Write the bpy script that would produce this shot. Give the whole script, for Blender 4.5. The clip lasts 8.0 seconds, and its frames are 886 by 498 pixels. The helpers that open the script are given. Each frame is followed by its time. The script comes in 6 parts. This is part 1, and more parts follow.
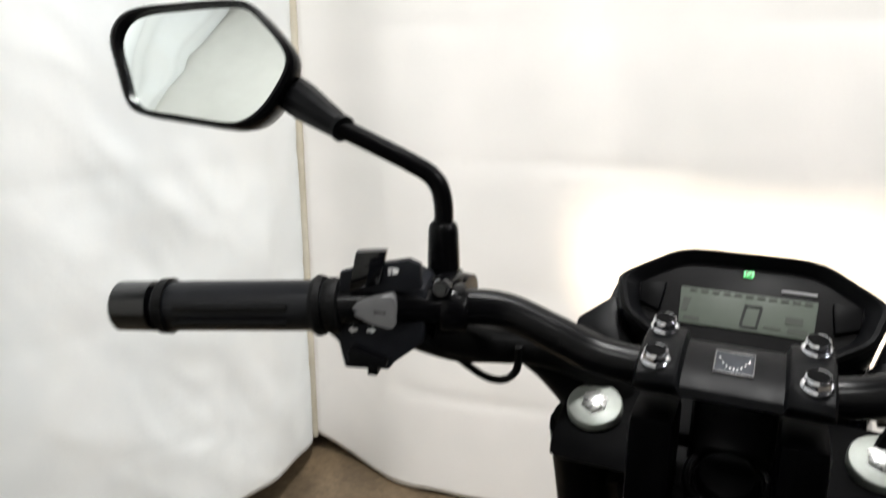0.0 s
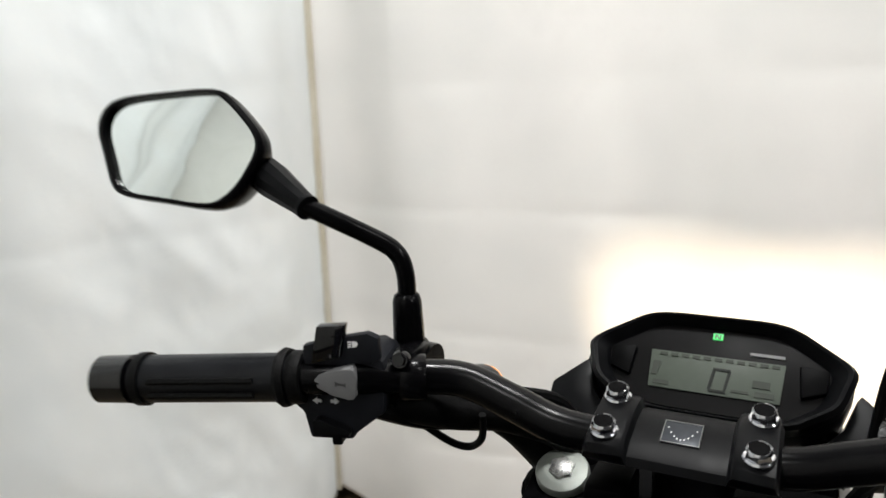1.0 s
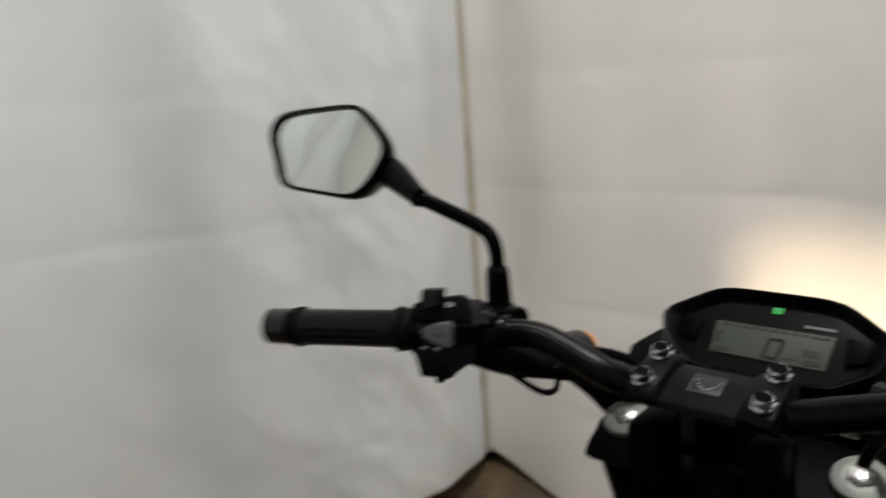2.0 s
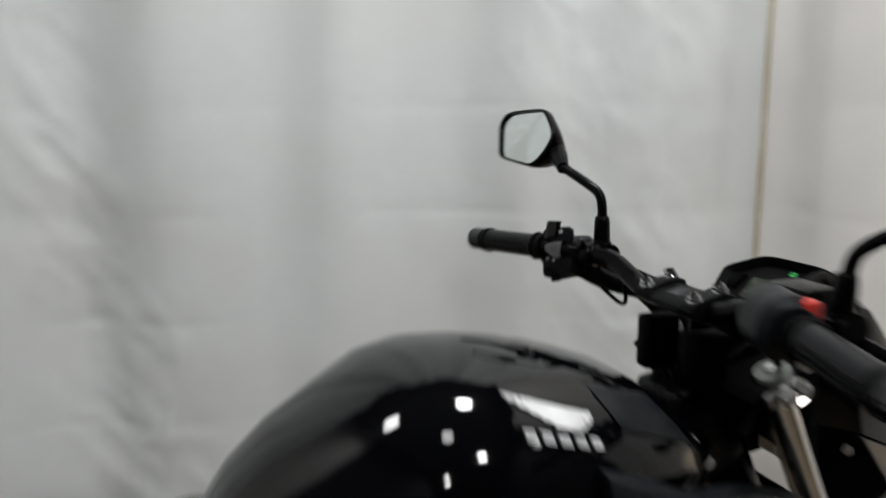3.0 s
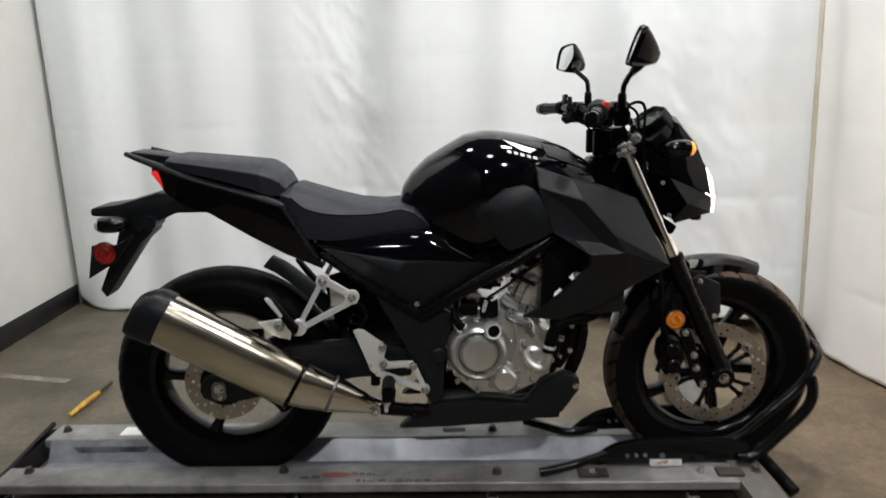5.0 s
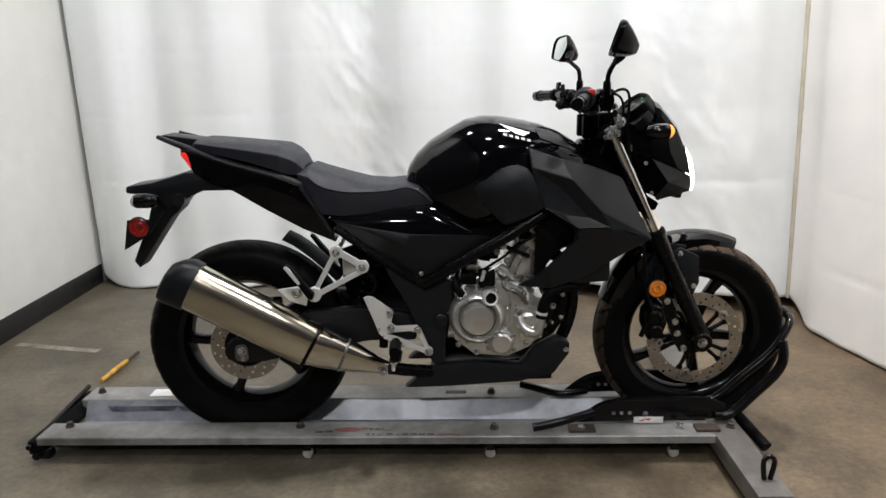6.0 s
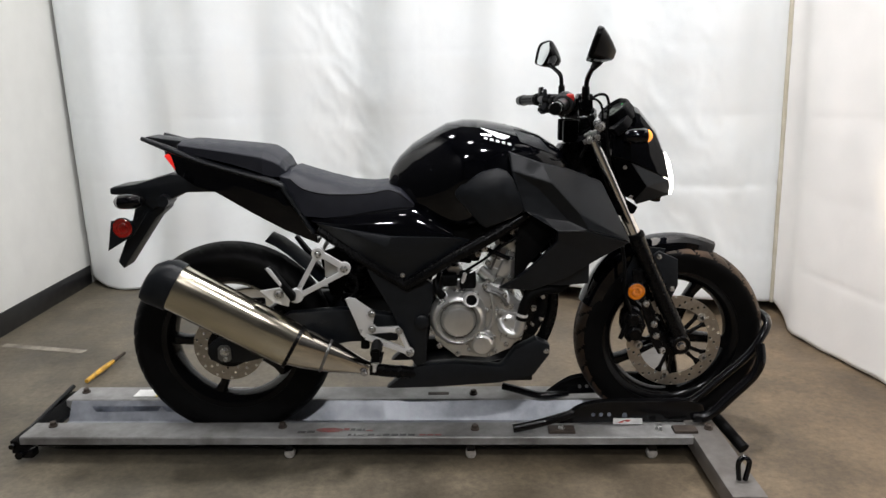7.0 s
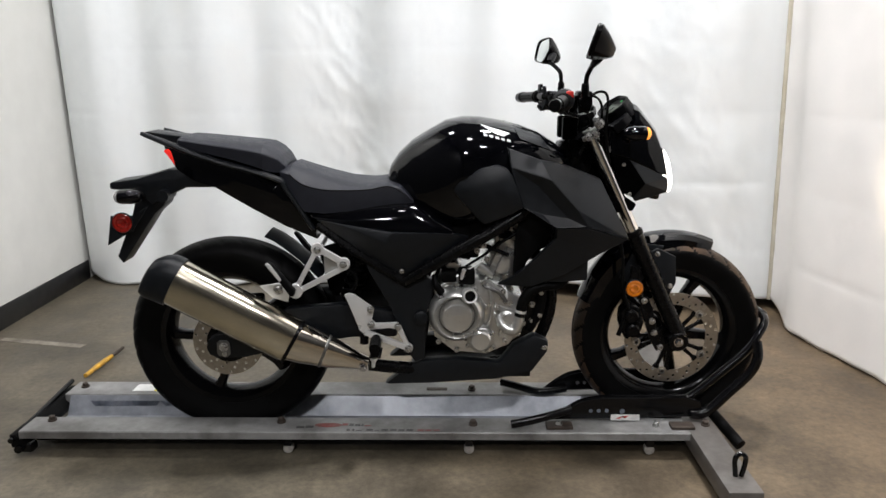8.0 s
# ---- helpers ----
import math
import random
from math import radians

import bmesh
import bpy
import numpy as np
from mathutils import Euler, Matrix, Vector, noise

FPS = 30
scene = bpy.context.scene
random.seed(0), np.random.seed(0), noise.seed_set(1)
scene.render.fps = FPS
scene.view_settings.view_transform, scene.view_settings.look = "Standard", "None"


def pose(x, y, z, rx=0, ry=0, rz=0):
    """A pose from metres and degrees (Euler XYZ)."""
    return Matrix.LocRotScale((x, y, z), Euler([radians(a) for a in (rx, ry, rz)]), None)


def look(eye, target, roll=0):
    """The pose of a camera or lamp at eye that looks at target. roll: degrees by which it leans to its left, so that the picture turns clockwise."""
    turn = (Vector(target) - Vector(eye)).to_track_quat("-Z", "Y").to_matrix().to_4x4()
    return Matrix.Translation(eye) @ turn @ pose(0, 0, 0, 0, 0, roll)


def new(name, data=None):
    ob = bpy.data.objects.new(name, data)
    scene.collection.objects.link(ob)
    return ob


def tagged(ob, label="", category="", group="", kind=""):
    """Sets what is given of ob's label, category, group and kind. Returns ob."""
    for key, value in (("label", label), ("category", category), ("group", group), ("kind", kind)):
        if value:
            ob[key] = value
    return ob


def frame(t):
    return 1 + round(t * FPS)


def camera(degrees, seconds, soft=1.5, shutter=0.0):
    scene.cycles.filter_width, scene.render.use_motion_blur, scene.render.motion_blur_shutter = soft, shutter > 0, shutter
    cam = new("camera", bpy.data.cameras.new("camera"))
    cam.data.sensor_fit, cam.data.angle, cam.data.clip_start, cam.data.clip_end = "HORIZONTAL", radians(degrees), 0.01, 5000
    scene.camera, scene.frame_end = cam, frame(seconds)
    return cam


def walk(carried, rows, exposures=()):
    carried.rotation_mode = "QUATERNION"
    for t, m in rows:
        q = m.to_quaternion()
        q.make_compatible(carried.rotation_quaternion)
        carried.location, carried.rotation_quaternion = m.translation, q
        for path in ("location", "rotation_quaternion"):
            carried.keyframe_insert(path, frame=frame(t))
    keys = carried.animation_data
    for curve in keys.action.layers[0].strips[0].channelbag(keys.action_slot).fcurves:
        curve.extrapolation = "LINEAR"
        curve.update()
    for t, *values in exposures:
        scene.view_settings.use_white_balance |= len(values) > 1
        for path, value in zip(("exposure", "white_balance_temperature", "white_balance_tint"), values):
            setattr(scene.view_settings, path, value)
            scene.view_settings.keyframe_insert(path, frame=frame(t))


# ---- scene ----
cam = camera(63.1, 8.0, soft=1.5, shutter=0.85)
PATH = [
    (0, (0.615, -0.018, 1.217), (2.365, 0.786, 0.676), 0.0),
    (0.5, (0.63, -0.029, 1.23), (2.4, 0.778, 0.765), -0.9),
    (1, (0.626, -0.07, 1.239), (2.358, 0.836, 0.818), -1.8),
    (1.5, (0.605, -0.144, 1.26), (2.153, 1.036, 0.799), -5.3),
    (2, (0.559, -0.186, 1.264), (2.025, 1.096, 0.808), -4.2),
    (2.2, (0.525, -0.218, 1.27), (1.809, 1.254, 0.84), -7.0),
    (3.3, (0.504, -0.91, 1.204), (0.89, 1.025, 0.875), 2.2),
    (3.5, (0.492, -1.078, 1.186), (0.648, 0.894, 0.89), 1.2),
    (4, (0.567, -1.478, 1.183), (0.543, 0.487, 0.808), -1.1),
    (4.5, (0.527, -1.791, 1.144), (0.615, 0.173, 0.774), 0.9),
    (5, (0.582, -1.959, 1.124), (0.614, -0.007, 0.686), -1.1),
    (6.3, (0.608, -2.172, 1.124), (0.609, -0.227, 0.657), -1.0),
    (6.5, (0.622, -2.174, 1.122), (0.627, -0.228, 0.66), -0.7),
    (7, (0.637, -2.174, 1.123), (0.658, -0.227, 0.667), -0.8),
    (7.5, (0.636, -2.176, 1.125), (0.662, -0.23, 0.663), -0.7),
    (8, (0.633, -2.18, 1.124), (0.66, -0.235, 0.658), -0.5),
]
EXPOSURES = [(0, 0.14, 6700, 10), (0.5, -0.05, 6680, 10), (1, -0.16, 6680, 9), (1.5, -0.58, 6750, 9), (2.1, -0.95, 6950, 11), (3.4, -0.68, 6480, 10), (4.0, -0.18, 6500, 10), (4.6, -0.1, 6600, 11), (5.2, -0.1, 6680, 11), (6.3, 0.06, 6620, 13), (8, 0.07, 6580, 13)]
walk(cam, [(t, look(eye, target, roll)) for t, eye, target, roll in PATH], EXPOSURES)

# ---- world and lights ----
world = bpy.data.worlds.new("world")
scene.world = world
world.use_nodes = True
world.node_tree.nodes["Background"].inputs[0].default_value = (0.9, 0.95, 1.0, 1)
world.node_tree.nodes["Background"].inputs[1].default_value = 0.02


CEILING = 4.2
LAMPS = [(-0.6, 0.15, 33), (1.35, 0.05, 91), (0.5, -1.5, 13), (1.5, -3.2, 80), (-0.4, -5.2, 90)]
for fx, fy, watts in LAMPS:
    data = bpy.data.lights.new("high_bay_glow", "AREA")
    data.shape, data.size, data.energy, data.color = "DISK", 0.36, watts, (0.97, 0.985, 1.0)
    new("high_bay_glow", data).matrix_world = pose(fx, fy, CEILING - 0.42)
spot = bpy.data.lights.new("headlight_beam", "SPOT")
spot.energy, spot.color, spot.spot_size, spot.spot_blend, spot.shadow_soft_size = 105, (1.0, 0.8, 0.55), radians(52), 0.85, 0.003
new("headlight_beam", spot).matrix_world = look((1.3, 0, 0.83), (2.3, 0.0, 0.8))

# ---- materials ----
MATS = {}


def material(name, base, rough=0.5, metal=0.0, vary=0.15, scale=30.0, bump=0.0, bump_scale=200.0, coat=0.0, tint=None, tint_scale=4.0, tint_amount=0.0, emit=None, power=0.0, spec=0.5):
    m = bpy.data.materials.new(name)
    m.use_nodes = True
    nt = m.node_tree
    b = nt.nodes["Principled BSDF"]
    link = nt.links.new
    b.inputs["Roughness"].default_value, b.inputs["Metallic"].default_value, b.inputs["Specular IOR Level"].default_value = rough, metal, spec
    b.inputs["Coat Weight"].default_value, b.inputs["Coat Roughness"].default_value = coat, 0.03
    co = nt.nodes.new("ShaderNodeTexCoord")
    fine = nt.nodes.new("ShaderNodeTexNoise")
    fine.inputs["Scale"].default_value, fine.inputs["Detail"].default_value = scale, 6
    link(co.outputs["Object"], fine.inputs["Vector"])
    ramp = nt.nodes.new("ShaderNodeMapRange")
    ramp.inputs[1].default_value, ramp.inputs[2].default_value = 0.3, 0.7
    ramp.inputs[3].default_value, ramp.inputs[4].default_value = 1 - vary, 1 + vary
    link(fine.outputs["Fac"], ramp.inputs[0])
    mix = nt.nodes.new("ShaderNodeMix")
    mix.data_type, mix.blend_type = "RGBA", "MULTIPLY"
    mix.inputs[0].default_value = 1
    mix.inputs[6].default_value = (*base, 1)
    link(ramp.outputs[0], mix.inputs[7])
    last = mix.outputs[2]
    if tint:
        broad = nt.nodes.new("ShaderNodeTexNoise")
        broad.inputs["Scale"].default_value, broad.inputs["Detail"].default_value, broad.inputs["Roughness"].default_value = tint_scale, 5, 0.65
        link(co.outputs["Object"], broad.inputs["Vector"])
        r2 = nt.nodes.new("ShaderNodeMapRange")
        r2.inputs[1].default_value, r2.inputs[2].default_value = 0.42, 0.68
        r2.inputs[4].default_value = tint_amount
        link(broad.outputs["Fac"], r2.inputs[0])
        mix2 = nt.nodes.new("ShaderNodeMix")
        mix2.data_type = "RGBA"
        mix2.inputs[7].default_value = (*tint, 1)
        link(r2.outputs[0], mix2.inputs[0])
        link(last, mix2.inputs[6])
        last = mix2.outputs[2]
    link(last, b.inputs["Base Color"])
    rr = nt.nodes.new("ShaderNodeMapRange")
    rr.inputs[1].default_value, rr.inputs[2].default_value = 0.3, 0.7
    rr.inputs[3].default_value, rr.inputs[4].default_value = rough * 0.85, min(1, rough * 1.15)
    link(fine.outputs["Fac"], rr.inputs[0])
    link(rr.outputs[0], b.inputs["Roughness"])
    if bump:
        n2 = nt.nodes.new("ShaderNodeTexNoise")
        n2.inputs["Scale"].default_value, n2.inputs["Detail"].default_value = bump_scale, 3
        link(co.outputs["Object"], n2.inputs["Vector"])
        bp = nt.nodes.new("ShaderNodeBump")
        bp.inputs["Strength"].default_value, bp.inputs["Distance"].default_value = bump, 0.004
        link(n2.outputs["Fac"], bp.inputs["Height"])
        link(bp.outputs[0], b.inputs["Normal"])
    if emit:
        b.inputs["Emission Color"].default_value, b.inputs["Emission Strength"].default_value = (*emit, 1), power
    MATS[name] = m
    return m


gloss = material("gloss_black_paint", (0.0012, 0.0013, 0.002), 0.05, vary=0.05, spec=0.36)
end_gloss = material("gloss_black_chrome", (0.0015, 0.0015, 0.0018), 0.16, vary=0.08, spec=0.5)
matte = material("matte_black_plastic", (0.0052, 0.0066, 0.0085), 0.4, vary=0.2, scale=60, bump=0.1, bump_scale=900, spec=0.3)
rim_paint = material("semi_gloss_black_wheel_paint", (0.0025, 0.0025, 0.0028), 0.16, vary=0.15, scale=40, bump=0.03, bump_scale=300, spec=0.2)
satin = material("satin_black_metal", (0.0022, 0.0022, 0.0025), 0.27, vary=0.15, scale=40, bump=0.04, bump_scale=400, spec=0.16)
grip_rubber = material("worn_grip_rubber", (0.0022, 0.0026, 0.0038), 0.34, vary=0.2, scale=40, bump=0.06, bump_scale=500, spec=0.2)
rubber = material("black_rubber", (0.0026, 0.0026, 0.0027), 0.5, vary=0.25, scale=25, bump=0.15, bump_scale=300, spec=0.075)
# tread brown: dust, plus the headlight's warm glow put into the colour
tread_rubber = material("dusty_warm_lit_tyre_rubber", (0.02, 0.014, 0.0095), 0.5, vary=0.3, scale=18, bump=0.2, bump_scale=250, tint=(0.1, 0.06, 0.036), tint_scale=7, tint_amount=0.75, spec=0.25)
vinyl = material("black_seat_vinyl", (0.0118, 0.0132, 0.0195), 0.5, vary=0.14, scale=50, bump=0.2, bump_scale=900, spec=0.32)
alu = material("cast_aluminium", (0.66, 0.66, 0.64), 0.3, 0.85, vary=0.06, scale=20, bump=0.008, bump_scale=150, tint=(0.42, 0.42, 0.405), tint_scale=7, tint_amount=0.4)
bright = material("bright_aluminium", (0.83, 0.83, 0.825), 0.32, 0.5, vary=0.05, scale=14, bump=0.008, bump_scale=120)
bolt_steel = material("zinc_plated_bolt_steel", (0.5, 0.5, 0.49), 0.28, 0.9, vary=0.2, scale=120)
dark_alu = material("dark_machined_aluminium", (0.2, 0.2, 0.195), 0.4, 0.8, vary=0.15, scale=90)
chrome = material("chrome", (0.5, 0.5, 0.52), 0.12, 1.0, vary=0.05, scale=30)
hard_chrome = material("hard_chrome", (0.78, 0.77, 0.75), 0.1, 1.0, vary=0.04, scale=30)
bar_paint = material("semi_gloss_black_enamel", (0.0016, 0.0016, 0.0019), 0.24, vary=0.12, scale=50, spec=0.09)
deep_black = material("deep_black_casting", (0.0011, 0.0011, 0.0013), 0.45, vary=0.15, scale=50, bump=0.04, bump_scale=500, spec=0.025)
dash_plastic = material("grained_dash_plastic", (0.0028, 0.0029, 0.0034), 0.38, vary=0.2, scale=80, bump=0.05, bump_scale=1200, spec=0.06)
switch_plastic = material("blue_grey_switch_plastic", (0.0075, 0.0082, 0.0105), 0.5, vary=0.15, scale=80, bump=0.05, bump_scale=1200, spec=0.12)
# beige that puts the shade of the curtain corner into a colour
corner_shade_cloth = material("beige_corner_shade", (0.56, 0.52, 0.43), 0.85, vary=0.08, scale=25, bump=0.1, bump_scale=120, tint=(0.44, 0.39, 0.29), tint_scale=6, tint_amount=0.7)
cone_steel = material("polished_cone_steel", (0.66, 0.61, 0.53), 0.12, 1.0, vary=0.1, scale=14, bump=0.02, bump_scale=40)
steel = material("stainless_steel", (0.62, 0.57, 0.455), 0.19, 1.0, vary=0.08, scale=12, bump=0.012, bump_scale=60)
disc_steel = material("brake_disc_steel", (0.4, 0.365, 0.31), 0.35, 0.9, vary=0.12, scale=90, bump=0.05, bump_scale=600)
dolly_paint = material("worn_grey_steel_paint", (0.28, 0.28, 0.275), 0.42, 0.15, vary=0.15, scale=26, bump=0.04, bump_scale=120, tint=(0.06, 0.055, 0.05), tint_scale=5, tint_amount=0.75)
trough_paint = material("scuffed_blue_grey_steel", (0.29, 0.305, 0.335), 0.34, 0.3, vary=0.15, scale=20, bump=0.04, bump_scale=90, tint=(0.1, 0.11, 0.13), tint_scale=6, tint_amount=0.7)
black_steel = material("black_enamelled_steel", (0.003, 0.003, 0.0035), 0.18, vary=0.15, scale=30, bump=0.03, bump_scale=80, spec=0.3)
rust = material("rusty_bolt_steel", (0.07, 0.055, 0.045), 0.6, 0.5, vary=0.3, scale=60)
concrete = material("stained_concrete", (0.123, 0.106, 0.077), 0.42, vary=0.26, scale=7, bump=0.12, bump_scale=45, tint=(0.04, 0.036, 0.028), tint_scale=2.4, tint_amount=0.75, spec=0.3)
nt = concrete.node_tree
speck = nt.nodes.new("ShaderNodeTexNoise")
speck.inputs["Scale"].default_value, speck.inputs["Detail"].default_value, speck.inputs["Roughness"].default_value = 42, 8, 0.8
speck_range = nt.nodes.new("ShaderNodeMapRange")
speck_range.inputs[1].default_value, speck_range.inputs[2].default_value, speck_range.inputs[3].default_value, speck_range.inputs[4].default_value = 0.35, 0.65, 0.7, 1.3
speck_mix = nt.nodes.new("ShaderNodeMix")
speck_mix.data_type, speck_mix.blend_type = "RGBA", "MULTIPLY"
speck_mix.inputs[0].default_value = 1
nt.links.new(nt.nodes["Texture Coordinate"].outputs["Object"], speck.inputs["Vector"])
nt.links.new(speck.outputs["Fac"], speck_range.inputs[0])
# the concrete's colour turns browner towards the end curtain
axes = nt.nodes.new("ShaderNodeSeparateXYZ")
brown_range = nt.nodes.new("ShaderNodeMapRange")
brown_range.inputs[1].default_value, brown_range.inputs[2].default_value, brown_range.inputs[4].default_value = 0.2, 2.2, 0.9
brown_mix = nt.nodes.new("ShaderNodeMix")
brown_mix.data_type, brown_mix.blend_type = "RGBA", "MULTIPLY"
brown_mix.inputs[7].default_value = (1.2, 0.98, 0.81, 1)
nt.links.new(nt.nodes["Texture Coordinate"].outputs["Object"], axes.inputs[0])
nt.links.new(axes.outputs[0], brown_range.inputs[0])
nt.links.new(brown_range.outputs[0], brown_mix.inputs[0])
nt.links.new(nt.nodes["Principled BSDF"].inputs["Base Color"].links[0].from_socket, brown_mix.inputs[6])
nt.links.new(brown_mix.outputs[2], speck_mix.inputs[6])
nt.links.new(speck_range.outputs[0], speck_mix.inputs[7])
nt.links.new(speck_mix.outputs[2], nt.nodes["Principled BSDF"].inputs["Base Color"])
plaster = material("white_wall_paint", (0.74, 0.74, 0.71), 0.55, vary=0.03, scale=9, bump=0.05, bump_scale=150, tint=(0.66, 0.66, 0.62), tint_scale=1.2, tint_amount=0.5)
cloth = material("white_curtain_cloth", (0.765, 0.795, 0.802), 0.85, vary=0.02, scale=20, bump=0.05, bump_scale=90, tint=(0.72, 0.72, 0.7), tint_scale=2.5, tint_amount=0.5)
nt = cloth.node_tree
crease_noise = nt.nodes.new("ShaderNodeTexNoise")
crease_noise.inputs["Scale"].default_value, crease_noise.inputs["Detail"].default_value, crease_noise.inputs["Distortion"].default_value = 3.2, 4, 0.4
crease_bump = nt.nodes.new("ShaderNodeBump")
crease_bump.inputs["Strength"].default_value, crease_bump.inputs["Distance"].default_value = 0.16, 0.02
nt.links.new(nt.nodes["Texture Coordinate"].outputs["Object"], crease_noise.inputs["Vector"])
nt.links.new(crease_noise.outputs["Fac"], crease_bump.inputs["Height"])
nt.links.new(nt.nodes["Bump"].outputs[0], crease_bump.inputs["Normal"])
nt.links.new(crease_bump.outputs[0], nt.nodes["Principled BSDF"].inputs["Normal"])
warm_cloth = cloth.copy()
warm_cloth.name = "warm_white_curtain_cloth"
warm_cloth.node_tree.nodes["Mix"].inputs[6].default_value = (0.87, 0.845, 0.82, 1)
ceiling_mat = material("ceiling_paint", (0.16, 0.16, 0.16), 0.8, vary=0.04, scale=8, bump=0.1, bump_scale=60)
shop_wall = material("dark_workshop_wall", (0.035, 0.036, 0.038), 0.7, vary=0.1, scale=5)
# the rails' worn paint, darkened for the dimmer light on the beam
beam_paint = material("dimmed_worn_beam_paint", (0.15, 0.142, 0.132), 0.4, 0.2, vary=0.2, scale=22, bump=0.05, bump_scale=90, tint=(0.06, 0.05, 0.042), tint_scale=6, tint_amount=0.7)
scuff_mat = material("dark_blue_rubbed_paint", (0.13, 0.15, 0.19), 0.4, 0.2, vary=0.4, scale=35, tint=(0.25, 0.265, 0.3), tint_scale=18, tint_amount=0.8)
chalk = material("worn_floor_line", (0.24, 0.215, 0.175), 0.6, vary=0.3, scale=40, tint=(0.11, 0.094, 0.073), tint_scale=12, tint_amount=0.9)
base_black = material("black_vinyl_baseboard", (0.01, 0.01, 0.011), 0.4, vary=0.2, scale=20)
amber = material("amber_lens", (0.62, 0.17, 0.006), 0.15, vary=0.2, scale=90, coat=0.5)
amber_lit = material("amber_running_lamp", (0.9, 0.3, 0.02), 0.2, emit=(1.0, 0.36, 0.05), power=0.9)
red = material("red_reflector", (0.33, 0.012, 0.007), 0.15, vary=0.25, scale=160, coat=0.5)
red_lit = material("red_tail_lamp", (0.7, 0.02, 0.01), 0.2, emit=(1.0, 0.04, 0.03), power=0.5)
red_plastic = material("red_switch_plastic", (0.65, 0.03, 0.02), 0.35)
lamp_white = material("headlight_glow", (0.9, 0.9, 0.9), 0.1, emit=(1.0, 0.97, 0.9), power=6.0)
tube_white = material("fluorescent_diffuser", (0.9, 0.9, 0.9), 0.4, emit=(1.0, 0.97, 0.91), power=9.0)
clear_grey = material("smoked_lens", (0.005, 0.0048, 0.005), 0.45, vary=0.1, spec=0.04)
clear_lens = material("clear_lamp_lens", (0.3, 0.3, 0.3), 0.1, 0.4, vary=0.2, scale=120)
lcd = material("lcd_panel", (0.06, 0.071, 0.058), 0.45, vary=0.05, scale=60, tint=(0.048, 0.057, 0.046), tint_scale=25, tint_amount=0.7, spec=0.1)
lcd_soft = material("lcd_faint_segment", (0.034, 0.039, 0.032), 0.5, spec=0.1)
lcd_dark = material("lcd_segment", (0.011, 0.0125, 0.011), 0.5, spec=0.1)
green_lit = material("green_neutral_lamp", (0.02, 0.3, 0.06), 0.3, emit=(0.01, 0.8, 0.12), power=0.75)
grey_button = material("grey_switch_plastic", (0.15, 0.15, 0.152), 0.5, bump=0.04, bump_scale=900, spec=0.2)
white_ink = material("white_ink", (0.75, 0.75, 0.75), 0.5)
silver_ink = material("silver_emblem", (0.72, 0.73, 0.74), 0.3, 0.4)
red_ink = material("red_ink", (0.5, 0.06, 0.05), 0.5)
worn_red = material("worn_red_print", (0.2, 0.045, 0.04), 0.5, vary=0.4, scale=60, tint=(0.16, 0.14, 0.135), tint_scale=40, tint_amount=0.55)
worn_dark = material("worn_dark_print", (0.045, 0.043, 0.042), 0.5, vary=0.4, scale=60, tint=(0.13, 0.13, 0.128), tint_scale=45, tint_amount=0.5)
dark_ink = material("dark_ink", (0.04, 0.04, 0.04), 0.5)
yellow_paint = material("yellow_handle", (0.58, 0.32, 0.03), 0.4, vary=0.25, scale=40, tint=(0.3, 0.17, 0.05), tint_scale=30, tint_amount=0.7)
yellow_ink = material("yellow_sticker", (0.8, 0.65, 0.05), 0.5)
white_plate = material("white_sticker", (0.75, 0.75, 0.73), 0.45)
mirror_mat = material("mirror_glass", (0.76, 0.8, 0.785), 0.015, 1.0, vary=0.01)
caster_mat = material("caster_plastic", (0.35, 0.33, 0.3), 0.5, vary=0.3, scale=60)
zinc = material("zinc_fork_cap", (0.17, 0.182, 0.165), 0.45, 0.35, vary=0.08, scale=40, tint=(0.1, 0.107, 0.096), tint_scale=60, tint_amount=0.5)
badge_mat = material("dark_blue_grey_badge", (0.02, 0.023, 0.028), 0.35, 0.3, vary=0.15, scale=200, spec=0.2)

# ---- mesh helpers ----


def part(name, bm, mat, parent=None, label="", smooth=35.0):
    """Links a bmesh as one mesh object under parent."""
    bmesh.ops.recalc_face_normals(bm, faces=bm.faces)
    me = bpy.data.meshes.new(name)
    bm.to_mesh(me)
    bm.free()
    me.materials.append(mat)
    if smooth:
        me.shade_smooth()
        me.set_sharp_from_angle(angle=radians(smooth))
    ob = new(name, me)
    if parent:
        ob.parent = parent
    if label:
        tagged(ob, label)
    return ob


def empty(name, label, category, group="", kind=""):
    return tagged(new(name), label, category, group, kind)


def loft(rings, caps=True, closed=True):
    bm = bmesh.new()
    rows = [[bm.verts.new(p) for p in ring] for ring in rings]
    n = len(rows[0])
    for a, b in zip(rows, rows[1:]):
        for k in range(n if closed else n - 1):
            q = [a[k], a[(k + 1) % n], b[(k + 1) % n], b[k]]
            bm.faces.new(q)
    if caps and closed:
        bm.faces.new(rows[0])
        bm.faces.new(rows[-1][::-1])
    return bm


def bevelled(bm, width, segments=2, angle=30):
    edges = [e for e in bm.edges if len(e.link_faces) == 2 and e.calc_face_angle(0) > radians(angle)]
    if width and edges:
        bmesh.ops.bevel(bm, geom=edges, offset=width, segments=segments, affect="EDGES", profile=0.6, clamp_overlap=True)
    return bm


